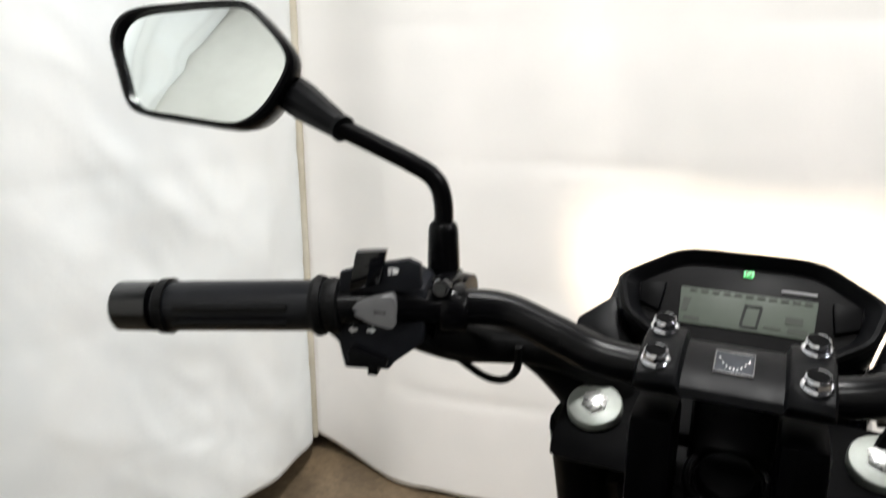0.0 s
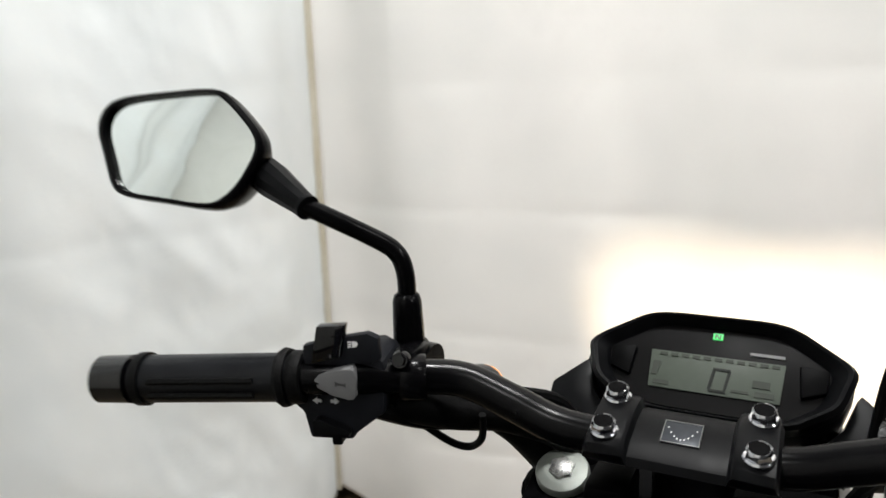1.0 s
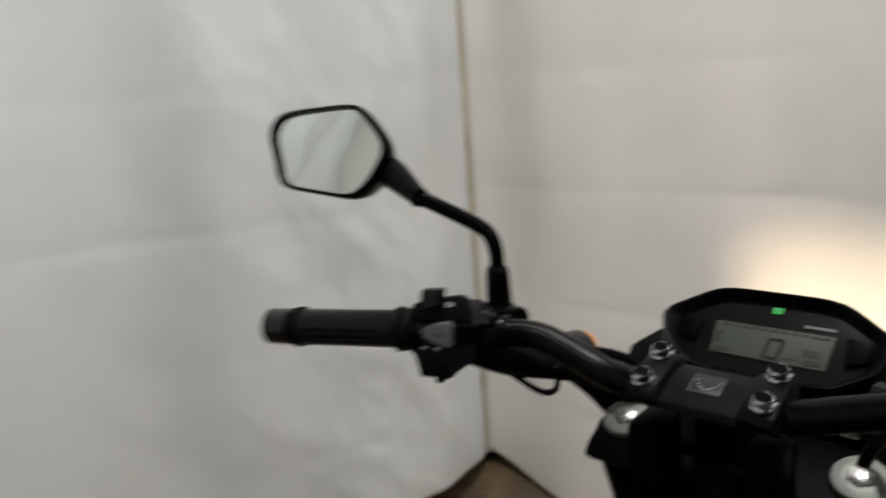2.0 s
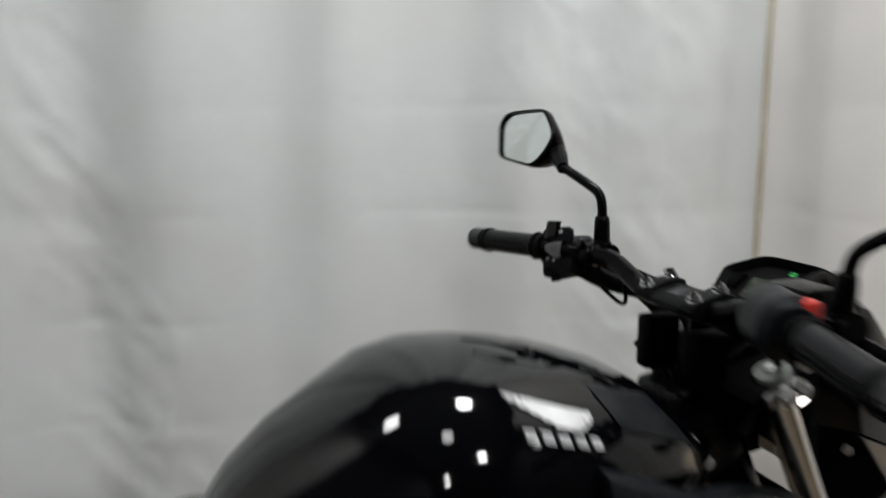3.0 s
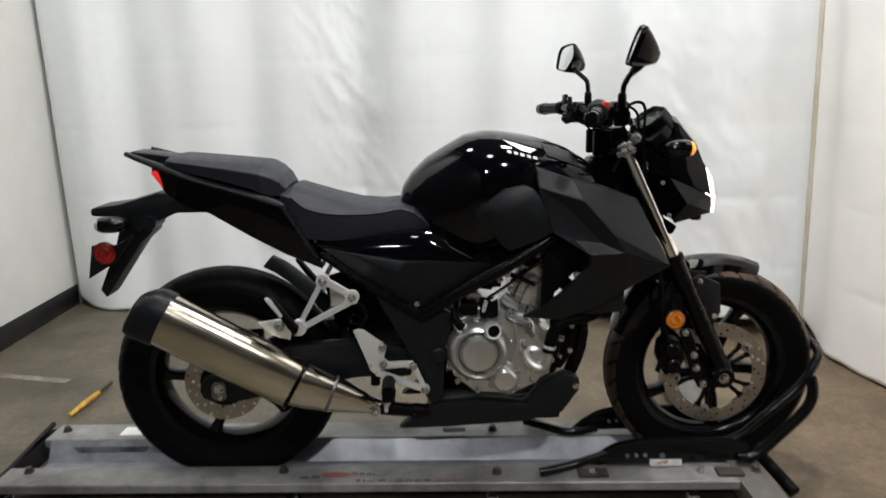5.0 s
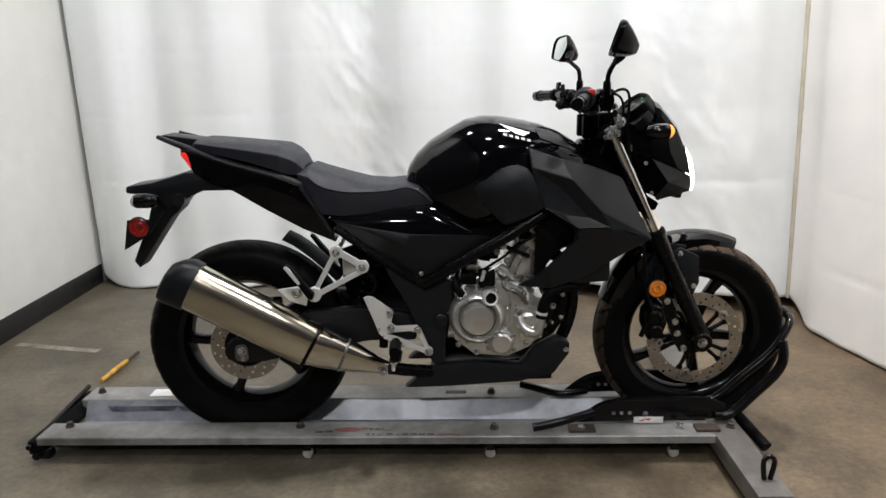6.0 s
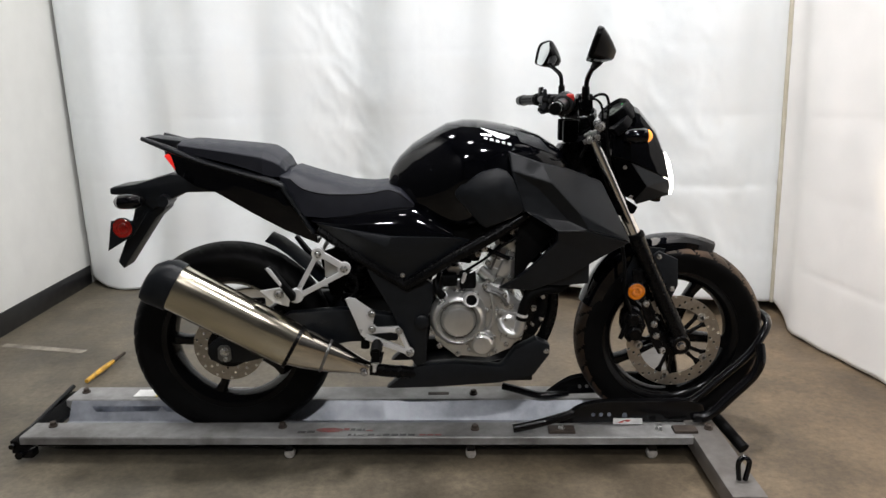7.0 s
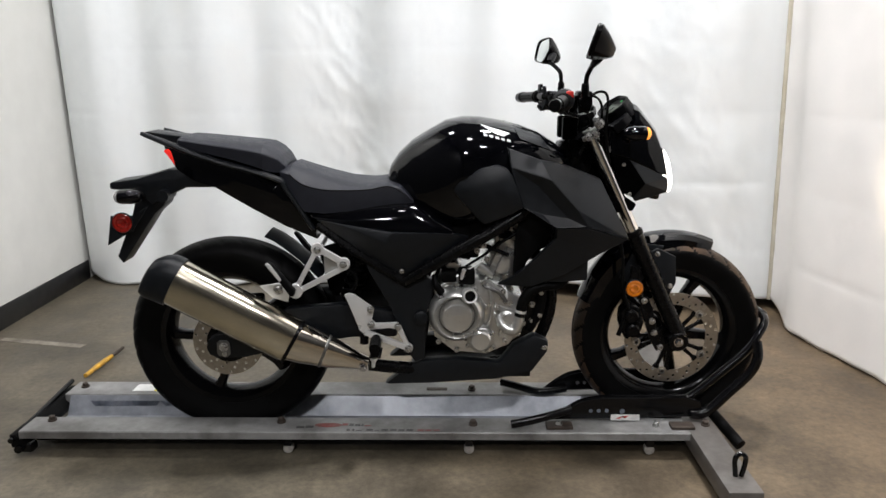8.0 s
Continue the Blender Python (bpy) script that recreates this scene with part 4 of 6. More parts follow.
for bx, bz in ((0.763, 0.622), (0.791, 0.596), (0.835, 0.655), (0.862, 0.69)):
    part("head_bolt", hexbolt((bx, -0.11, bz), 0.0065, 0.012), bolt_steel, eng)
part("rear_brake_hose", tube([(0.36, -0.12, 0.585), (0.4, -0.13, 0.56), (0.405, -0.13, 0.53), (0.385, -0.13, 0.5)], 0.005, 8), rubber, bike)
part("drain_hose", tube([(0.58, -0.13, 0.56), (0.6, -0.135, 0.5), (0.615, -0.135, 0.44), (0.605, -0.13, 0.36)], 0.006, 8), rubber, eng)
part("clutch_arm", join(tube([(0.715, -0.14, 0.545), (0.722, -0.15, 0.575)], 0.006, 8), lathe([(0, 0.012), (0.02, 0.012)], (0.715, -0.13, 0.535), (0, 0, 1), 16)), bright, eng)
part("water_hose", tube([(0.886, -0.152, 0.43), (0.897, -0.15, 0.478), (0.92, -0.148, 0.511), (0.962, -0.145, 0.522), (0.995, -0.14, 0.524), (1.018, -0.135, 0.538), (1.028, -0.12, 0.56)], 0.0155, 14), rubber, eng, "black rubber coolant hose")
part("hose_clip", lathe([(-0.004, 0.0172), (0.004, 0.0172)], (0.889, -0.151, 0.446), (0.22, 0, 1), 24), bright, eng)
for bx, bz in ((0.625, 0.4), (0.645, 0.345), (0.7, 0.318), (0.81, 0.325), (0.87, 0.36), (0.9, 0.4), (0.89, 0.47), (0.84, 0.5), (0.78, 0.53), (0.665, 0.53), (0.825, 0.44), (0.835, 0.395)):
    part("case_bolt", hexbolt((bx, -0.126, bz), 0.006, 0.012), bolt_steel, eng)
# darker metal laid in the groove to deepen its shade
part("groove_shade_ring", lathe([(0.0, 0.0565), (0.0015, 0.056), (0.0015, 0.0505), (0.0, 0.05)], (0.701, -0.1605, 0.438), (0, -1, 0), 56, closed=True), dark_alu, eng, "dark ring for the shade in the cover groove")
part("cover_print", join(*[box(0.674 + 0.008 * k, 0.6795 + 0.008 * k, -0.1905, -0.1895, 0.4425, 0.4485, 0) for k in range(7)]), alu, eng)
part("sight_glass", lathe([(0, 0.011), (0.004, 0.011)], (0.727, -0.135, 0.362), (0, -1, 0), 20), rubber, eng)
for bx, by, bz in ((0.93, -0.1, 0.45), (0.95, -0.11, 0.42), (0.93, -0.1, 0.4), (0.955, -0.11, 0.49)):
    part("mount_bolt", hexbolt((bx, by, bz), 0.007, 0.01), bolt_steel, eng)
part("engine_mount", plate([(0.9, 0.36), (0.96, 0.4), (0.97, 0.52), (0.93, 0.56), (0.9, 0.5)], -0.1, -0.085, 0.004), satin, eng)
part("coolant_pipe", tube([(0.93, -0.09, 0.56), (0.955, -0.1, 0.5), (0.95, -0.1, 0.43), (0.92, -0.09, 0.37)], 0.016, 12), rubber, eng, "black lower hose beside the header")
part("oil_pipe", tube([(0.80, -0.105, 0.525), (0.84, -0.11, 0.515), (0.85, -0.12, 0.49), (0.848, -0.12, 0.47)], 0.006), bright, eng)
part("radiator", box(1.01, 1.04, -0.16, 0.16, 0.555, 0.78, 0.006, None), satin, bike, "black radiator behind the shrouds")
part("radiator_shroud", plate([(0.965, 0.54), (0.99, 0.63), (1.08, 0.625), (1.08, 0.543), (1.0, 0.538)], -0.168, -0.15, 0.004), matte, bike)
part("exhaust_header", tube([(0.91, -0.03, 0.6), (0.96, -0.05, 0.58), (0.99, -0.06, 0.5), (0.985, -0.06, 0.4), (0.94, -0.04, 0.29), (0.85, -0.05, 0.25), (0.62, -0.1, 0.25), (0.52, -0.135, 0.268), (0.44, -0.162, 0.289)], 0.019, 14), satin, bike, "black exhaust header pipe")

# silencer
mu0, mu1 = Vector((0.222, -0.2, 0.38)), Vector((-0.108, -0.2, 0.568))
ax = (mu1 - mu0).normalized()


def oval(c, d, ry, rz, n=28, power=2.6):
    side = Vector((0, 1, 0))
    up = d.cross(side).normalized()
    out = []
    for k in range(n):
        a = 2 * math.pi * k / n
        cx, sx = math.cos(a), math.sin(a)
        out.append(c + side * ry * math.copysign(abs(cx) ** (2 / power), cx) + up * rz * math.copysign(abs(sx) ** (2 / power), sx))
    return out


L = (mu1 - mu0).length
muf = part("silencer", loft([oval(mu0 + ax * L * t, ax, 0.052 * q, 0.066 * q) for t, q in ((-0.02, 0.9), (0.0, 0.97), (0.02, 1.0), (0.3, 1.02), (0.6, 1.03), (0.97, 1.03), (1.0, 1.02))]), steel, bike, "polished stainless steel silencer can", smooth=50)
part("end_cap", loft([oval(mu1 + ax * d - Vector((0, 0, drop)), ax, 0.056 * q, 0.073 * q) for d, q, drop in ((-0.012, 1.0, 0), (0.02, 1.0, 0.002), (0.05, 0.93, 0.012), (0.075, 0.75, 0.022), (0.085, 0.5, 0.03))]), matte, muf, "matt black silencer end cap")
part("band", loft([oval(mu0 + ax * d, ax, 0.0535, 0.0675) for d in (-0.006, 0.004)]), satin, muf)
part("heat_bracket", plate([(0.255, 0.43), (0.27, 0.435), (0.3, 0.375), (0.29, 0.368)], -0.222, -0.214, 0.002), cone_steel, muf)
cone_dir = (mu0 - Vector((0.432, -0.165, 0.292))).normalized()
part("cone", loft([oval(Vector((0.432, -0.165, 0.292)) + cone_dir * d, cone_dir, ry, rz) for d, ry, rz in ((0, 0.018, 0.02), (0.03, 0.022, 0.024), (0.1, 0.034, 0.042), (0.19, 0.044, 0.056), (0.235, 0.046, 0.058))]), cone_steel, muf, "polished steel silencer cone", smooth=50)
part("weld_seam", loft([oval(Vector((0.432, -0.165, 0.292)) + cone_dir * d, cone_dir, ry, rz) for d, ry, rz in ((0.128, 0.0385, 0.0475), (0.13, 0.0398, 0.0488), (0.134, 0.0405, 0.0495), (0.136, 0.0398, 0.0485))]), dark_alu, muf, "rough weld seam", smooth=50)
part("clamp_bolt", hexbolt((0.422, -0.188, 0.29), 0.009, 0.012), chrome, muf)
part("silencer_bracket", plate([(0.13, 0.54), (0.2, 0.55), (0.218, 0.525), (0.21, 0.49), (0.165, 0.505)], -0.175, -0.168, 0.002), bright, bike)
part("bracket_bolt", hexbolt((0.185, -0.176, 0.53), 0.011, 0.01), bolt_steel, bike)

# foot rests
def flat_bar(a, b, w, y0, y1):
    a, b = Vector(a), Vector(b)
    n = (b - a).normalized()
    n = Vector((-n.y, n.x)) * w / 2
    return plate([tuple(a + n), tuple(b + n), tuple(b - n), tuple(a - n)], y0, y1, 0.0025)


for s in SIDES:
    ph = part("pillion_hanger", join(flat_bar((0.297, 0.656), (0.378, 0.606), 0.019, s * 0.172, s * 0.184), flat_bar((0.385, 0.598), (0.238, 0.522), 0.015, s * 0.172, s * 0.184), flat_bar((0.302, 0.648), (0.236, 0.53), 0.014, s * 0.172, s * 0.184), lathe([(-0.008, 0.018), (0.008, 0.018)], (0.304, s * 0.178, 0.648), (0, s, 0), 24), lathe([(-0.008, 0.018), (0.008, 0.018)], (0.376, s * 0.178, 0.604), (0, s, 0), 24), lathe([(-0.012, 0.02), (0.012, 0.02)], (0.236, s * 0.178, 0.526), (0, s, 0), 24)), bright, bike, "bright aluminium pillion footrest hanger")
    part("hanger_bolt", hexbolt((0.304, s * 0.187, 0.648), 0.008, 0.007, (0, s, 0)), bolt_steel, ph)
    part("hanger_bolt", hexbolt((0.376, s * 0.187, 0.604), 0.008, 0.007, (0, s, 0)), bolt_steel, ph)
    part("guard_plate", plate([(0.318, 0.625), (0.36, 0.605), (0.36, 0.57), (0.318, 0.575)], s * 0.16, s * 0.164, 0.002), alu, ph, "pale stay plate")
    part("pillion_peg", plate([(0.163, 0.616), (0.17, 0.62), (0.18, 0.614), (0.24, 0.537), (0.236, 0.52), (0.225, 0.522)], s * 0.196, s * 0.222, 0.004), rubber, ph, "dark folded pillion peg")
    part("peg_edge", plate([(0.162, 0.618), (0.17, 0.622), (0.179, 0.614), (0.206, 0.572), (0.2, 0.566), (0.17, 0.606)], s * 0.222, s * 0.227, 0.002), bright, ph)
    heel = [(0.373, 0.51), (0.386, 0.515), (0.402, 0.511), (0.449, 0.476), (0.458, 0.462), (0.451, 0.433), (0.462, 0.422), (0.524, 0.424), (0.536, 0.412), (0.527, 0.4), (0.504, 0.406), (0.459, 0.403), (0.434, 0.399), (0.424, 0.39), (0.413, 0.402), (0.4, 0.441)]
    rp = part("heel_plate", plate(heel, s * 0.164, s * 0.174, 0.003), bright, bike, "bright aluminium heel guard")
    part("peg_bracket", join(flat_bar((0.528, 0.412), (0.556, 0.345), 0.013, s * 0.164, s * 0.176), flat_bar((0.429, 0.395), (0.556, 0.343), 0.017, s * 0.164, s * 0.177), lathe([(-0.007, 0.013), (0.007, 0.013)], (0.556, s * 0.171, 0.344), (0, s, 0), 20)), bright, rp)
    for bx, bz in ((0.449, 0.467), (0.527, 0.413), (0.556, 0.344), (0.449, 0.42)):
        part("peg_bolt", hexbolt((bx, s * 0.18, bz), 0.008, 0.008, (0, s, 0)), bolt_steel, rp)
    part("foot_peg", join(tube([(0.462, s * 0.17, 0.375), (0.463, s * 0.25, 0.37)], [0.014, 0.016], 14), box(0.452, 0.474, s * 0.175, s * 0.245, 0.345, 0.375, 0.006)), rubber, rp, "black rubber footpeg")
    part("feeler", lathe([(0, 0.01), (0.004, 0.011), (0.012, 0.006), (0.028, 0.005), (0.03, 0.003)], (0.458, s * 0.225, 0.335), (-0.1, 0, -1), 16), bright, rp, "bright peg feeler bolt")
    part("brake_master", join(lathe([(0, 0.013), (0.05, 0.013), (0.055, 0.009)], (0.424, s * 0.15, 0.352), (0.06, 0, 1), 18), lathe([(0, 0.008), (0.03, 0.008)], (0.428, s * 0.15, 0.41), (0.06, 0, 1), 14)) if s < 0 else box(0.414, 0.434, 0.142, 0.16, 0.352, 0.41, 0.005), rubber, rp, "black cylinder behind the heel guard")

# fork and front end
def fork_x(z):
    return 1.086 + 0.4727 * (0.97 - z)


for s in SIDES:
    fk = part("fork_leg", tube([(fork_x(0.66), s * 0.092, 0.66), (fork_x(0.32), s * 0.092, 0.32)], 0.0245, 20, 2), satin, bike, "black lower fork leg")
    part("fork_tube", tube([(fork_x(0.953), s * 0.092, 0.953), (fork_x(0.655), s * 0.092, 0.655)], 0.0185, 20, 2), hard_chrome, fk, "chromed fork tube")
    part("dust_seal", lathe([(0, 0.027), (0.012, 0.027), (0.016, 0.022)], (fork_x(0.66), s * 0.092, 0.66), (-0.427, 0, 0.904), 24), rubber, fk)
    part("axle_lug", lathe([(-0.025, 0.026), (-0.02, 0.03), (0.02, 0.03), (0.025, 0.024)], (1.379, s * 0.095, 0.328), (0, 1, 0), 24), satin, fk)
cal = part("front_caliper", join(plate([(1.203, 0.425), (1.222, 0.447), (1.256, 0.434), (1.274, 0.388), (1.259, 0.345), (1.216, 0.338), (1.2, 0.385)], -0.104, -0.05, 0.007), lathe([(0, 0.021), (0.012, 0.021), (0.016, 0.016)], (1.232, -0.104, 0.411), (0, -1, 0), 24), lathe([(0, 0.021), (0.012, 0.021), (0.016, 0.016)], (1.237, -0.104, 0.366), (0, -1, 0), 24)), satin, bike, "black two-piston front brake caliper")
part("caliper_bracket", plate([(1.256, 0.46), (1.282, 0.47), (1.3, 0.43), (1.318, 0.36), (1.338, 0.3), (1.318, 0.292), (1.296, 0.33), (1.272, 0.4)], -0.098, -0.084, 0.004), satin, cal)
part("pad_pin", tube([(1.193, -0.112, 0.352), (1.21, -0.112, 0.4)], 0.007, 10), rubber, cal)
part("bleed_nipple", join(lathe([(0, 0.006), (0.012, 0.005)], (1.216, -0.09, 0.446), (-0.3, 0, 1), 12), lathe([(0.01, 0.0072), (0.02, 0.0072), (0.024, 0.004)], (1.216, -0.09, 0.446), (-0.3, 0, 1), 14)), rubber, cal)
for bx, bz in ((1.27, 0.457), (1.298, 0.392), (1.306, 0.354), (1.327, 0.307)):
    part("caliper_bolt", hexbolt((bx, -0.1, bz), 0.0075, 0.009), bolt_steel, cal)
for bx, bz in ((1.212, 0.393), (1.254, 0.39), (1.222, 0.345)):
    part("body_bolt", hexbolt((bx, -0.105, bz), 0.005, 0.006), satin, cal)
part("brake_hose", tube([(1.225, -0.11, 0.43), (1.2, -0.115, 0.5), (1.195, -0.11, 0.6), (1.17, -0.1, 0.72)], 0.0055, 8), rubber, bike)
side_ref = part("fork_reflector", lathe([(0, 0.0255), (0.007, 0.0255), (0.009, 0.022), (0.0075, 0.016), (0.01, 0.011), (0.007, 0.005)], (1.232, -0.118, 0.503), (0, -1, 0), 32), amber, bike, "round amber side reflector in a black rim", smooth=20)
part("rim", lathe([(0.0, 0.0275), (0.008, 0.0275), (0.009, 0.0265), (0.006, 0.0255), (0.0, 0.0255)], (1.232, -0.118, 0.503), (0, -1, 0), 36, closed=True), matte, side_ref)
part("reflector_stay", box(1.222, 1.25, -0.118, -0.1, 0.49, 0.57, 0.003), satin, bike)
part("fork_guard", plate([(1.282, 0.606), (1.303, 0.619), (1.359, 0.593), (1.364, 0.514), (1.342, 0.464), (1.32, 0.488)], -0.1, -0.085, 0.004), matte, bike)
for bx, bz in ((1.302, 0.603), (1.346, 0.503)):
    part("guard_bolt", hexbolt((bx, -0.101, bz), 0.006, 0.005), bolt_steel, bike)
fr = []
for k in range(17):
    a = radians(157 - 91 * k / 16)
    t = min(1, k / 6.5)
    r = 0.318 + 0.006 * math.sin(math.pi * k / 16) - 0.017 * (1 - t * t * (3 - 2 * t))
    w = 0.062 * (0.62 + 0.38 * math.sin(math.pi * min(1, (k + 3) / 16))) * (1 if k < 15 else 0.85 if k == 15 else 0.6)
    ring = []
    for u, dr in ((-1, -0.045), (-1.0, -0.015), (-0.7, 0.0), (0, 0.008), (0.7, 0.0), (1.0, -0.015), (1, -0.045), (0.93, -0.045), (0.9, -0.018), (0.6, -0.005), (0, 0.003), (-0.6, -0.005), (-0.9, -0.018), (-0.93, -0.045)):
        ring.append((FC[0] + (r + dr) * math.cos(a), w * u, FC[2] + (r + dr) * math.sin(a)))
    fr.append(ring)
part("front_fender", loft(fr), gloss, bike, "gloss black front fender")
for s in SIDES:
    part("fender_stay", plate([(1.2, 0.52), (1.25, 0.63), (1.33, 0.62), (1.3, 0.54), (1.25, 0.49)], s * 0.064, s * 0.07, 0.002), matte, bike)

# yokes and headlight
CY = -0.011
part("top_yoke", plate([(1.046, 0.944), (1.06, 0.956), (1.12, 0.975), (1.13, 0.957), (1.06, 0.938)], -0.114, 0.103, 0.008), deep_black, bike, "black top fork yoke")
part("lower_yoke", plate([(1.13, 0.755), (1.2, 0.775), (1.23, 0.755), (1.22, 0.735), (1.14, 0.725)], -0.108, 0.108, 0.006), deep_black, bike)
part("steering_cover", plate([(1.0, 0.9), (1.012, 0.932), (1.075, 0.94), (1.11, 0.85), (1.06, 0.82), (1.02, 0.84)], -0.045, 0.035, 0.008), satin, bike)
part("steering_head", tube([(1.06, 0, 0.95), (1.15, 0, 0.75)], 0.032, 16), bar_paint, bike)
part("lock_cover", plate([(1.06, 0.92), (1.064, 1.004), (1.072, 1.012), (1.1, 1.012), (1.115, 0.92)], CY - 0.03, CY + 0.023, 0.005, 3), bar_paint, bike, "black cover behind the ignition lock")
for s in SIDES:
    cap = part("fork_cap", lathe([(-0.008, 0.0196), (-0.0012, 0.0196), (0.0004, 0.0186), (0.0014, 0.0135), (0.0016, 0.0112)], (1.083, s * 0.089 + CY, 0.972), (-0.43, 0, 0.9), 32), zinc, bike, "zinc fork cap")
    part("cap_hex", lathe([(0.0012, 0.0098), (0.0034, 0.0093), (0.0042, 0.0075), (0.0048, 0.004), (0.0049, 0.001)], (1.083, s * 0.089 + CY, 0.972), (-0.43, 0, 0.9), 6), bolt_steel, cap)
# added sleeve: black in place of the dark reflections on the chrome tube
part("fork_darkening_sleeve", tube([(fork_x(0.948) - 0.002, 0.09, 0.948), (fork_x(0.8) - 0.002, 0.09, 0.8)], [0.023, 0.026], 16), deep_black, bike, "black sleeve added to darken the left fork tube")
part("ignition_housing", box(1.035, 1.105, CY - 0.052, CY + 0.052, 0.915, 0.943, 0.006), deep_black, bike, "black ignition housing")
LOCK, LOCK_UP = (1.054, CY - 0.003, 0.947), (-0.43, 0, 0.9)
lock = part("ignition_lock", lathe([(-0.02, 0.027), (0.006, 0.027), (0.009, 0.025), (0.009, 0.0225), (0.003, 0.0215)], LOCK, LOCK_UP, 36), deep_black, bike, "black ignition lock")
part("lock_ring", lathe([(0.002, 0.0215), (0.0055, 0.0208), (0.006, 0.0195), (0.003, 0.0185)], LOCK, LOCK_UP, 36), chrome, lock, "chrome ring")
part("lock_cap", lathe([(0.0, 0.0188), (0.011, 0.0184), (0.0145, 0.016), (0.016, 0.009), (0.0165, 0.001)], LOCK, LOCK_UP, 36), deep_black, lock)
part("cable_guide", tube([(1.07, 0.135, 1.01), (1.1, 0.112, 0.985), (1.12, 0.085, 0.95), (1.125, 0.065, 0.9)], [0.005, 0.014, 0.022, 0.022], 14), rubber, bike, "black cable bundle sleeve")
HL = [(1.16, 1.0, 0.90, 0.09), (1.2, 0.995, 0.83, 0.098), (1.24, 0.975, 0.785, 0.1), (1.28, 0.952, 0.765, 0.098), (1.296, 0.932, 0.762, 0.095), (1.306, 0.918, 0.763, 0.091)]
HS = [(-0.55, 1.0), (-0.85, 0.82), (-1, 0.55), (-0.95, 0.28), (-0.7, 0.0), (0.7, 0.0), (0.95, 0.28), (1, 0.55), (0.85, 0.82), (0.55, 1.0)]
hl = part("headlight_cowl", loft([[(x, hw * u, z0 + (z1 - z0) * w) for u, w in HS] for x, z1, z0, hw in HL], caps=False), gloss, bike, "gloss black headlight cowl", smooth=20)
LENS = [(0.918, 1.288, 1.308), (0.902, 1.3, 1.33), (0.874, 1.311, 1.347), (0.832, 1.323, 1.356), (0.803, 1.328, 1.357), (0.787, 1.327, 1.352)]
lens = part("lens", loft([[(xe + (xc - xe) * (1 - (y / 0.088) ** 2), y, z) for z, xe, xc in LENS] + [(1.3, y * 0.9, 0.795), (1.28, y * 0.9, 0.905)] for y in (-0.088, -0.08, -0.065, -0.045, -0.02, 0.0, 0.02, 0.045, 0.065, 0.08, 0.088)]), lamp_white, hl, "lit headlight lens")
lens.visible_shadow = False
part("cutoff_shield", box(1.318, 1.321, -0.06, 0.06, 0.8299, 0.88, 0.0), satin, hl)
for s in SIDES:
    ck = [(1.149, -0.105, 0.899), (1.2, -0.118, 0.886), (1.246, -0.126, 0.818), (1.218, -0.105, 0.774), (1.19, -0.1, 0.786), (1.321, -0.094, 0.83), (1.328, -0.084, 0.787), (1.226, -0.1, 0.762)]
    cheek = part("cheek_panel", shell(ck, [(1, 5, 2), (2, 5, 6), (2, 6, 7), (2, 7, 3)], 0.012, 0.002, s > 0), matte, hl, "matt black faceted headlight cheek", smooth=10)
    # the cheek's inner facets take a blacker material in place of shading
    part("cheek_shaded_facets", shell(ck[:5], [(0, 1, 2), (0, 2, 3), (0, 3, 4)], 0.012, 0.002, s > 0), deep_black, hl, "inner facets of the headlight cheek, blackened for shade", smooth=10)
    for bx, by, bz in ((1.184, 0.114, 0.872), (1.207, 0.106, 0.785)):
        part("cheek_bolt", hexbolt((bx, s * by, bz), 0.0042, 0.004, (0, s, 0)), bolt_steel, hl)
    gp = [(1.149, -0.105, 0.902), (1.2, -0.118, 0.889), (1.321, -0.094, 0.833), (1.3, -0.096, 0.914), (1.258, -0.1, 0.954), (1.194, -0.1, 0.993), (1.152, -0.098, 0.974)]
    part("cowl_side", shell(gp, [(0, 6, 5), (0, 5, 1), (5, 4, 1), (4, 3, 1), (3, 2, 1)], 0.014, 0.003, s > 0), gloss, hl, "gloss black cowl side")

# visor over the meter
VIS = [(1.185, 0.955), (1.195, 1.01), (1.212, 1.046), (1.228, 1.041), (1.246, 1.021), (1.287, 0.972), (1.305, 0.932), (1.318, 0.9), (1.25, 0.895), (1.2, 0.92)]
part("visor", loft([[(cx0 + (x - cx0) * k, y, cz0 + (z - cz0) * k) for x, z in VIS] for y, k, cx0, cz0 in ((-0.1, 0.6, 1.22, 0.93), (-0.09, 0.82, 1.22, 0.93), (-0.06, 0.96, 1.22, 0.93), (-0.02, 1.0, 1.22, 0.93), (0.02, 1.0, 1.22, 0.93), (0.06, 0.96, 1.22, 0.93), (0.09, 0.82, 1.22, 0.93), (0.1, 0.6, 1.22, 0.93))]), gloss, hl, "gloss black meter visor")

# meter
md = pose(1.196, CY, 1.046, 0, 0, 0) @ Matrix.Rotation(radians(-40.7), 4, "Y")


def in_dash(pts, h0, h1, bevel, m=md):
    """A slab whose outline lies in the meter's face (right, up), from height h0 to h1."""
    bm = bmesh.new()
    f = bm.faces.new([bm.verts.new((v, -u, h0)) for u, v in pts])
    out = bmesh.ops.extrude_face_region(bm, geom=[f])
    bmesh.ops.translate(bm, vec=(0, 0, h1 - h0), verts=[v for v in out["geom"] if isinstance(v, bmesh.types.BMVert)])
    bmesh.ops.recalc_face_normals(bm, faces=bm.faces)
    bevelled(bm, bevel)
    bm.transform(m)
    return bm


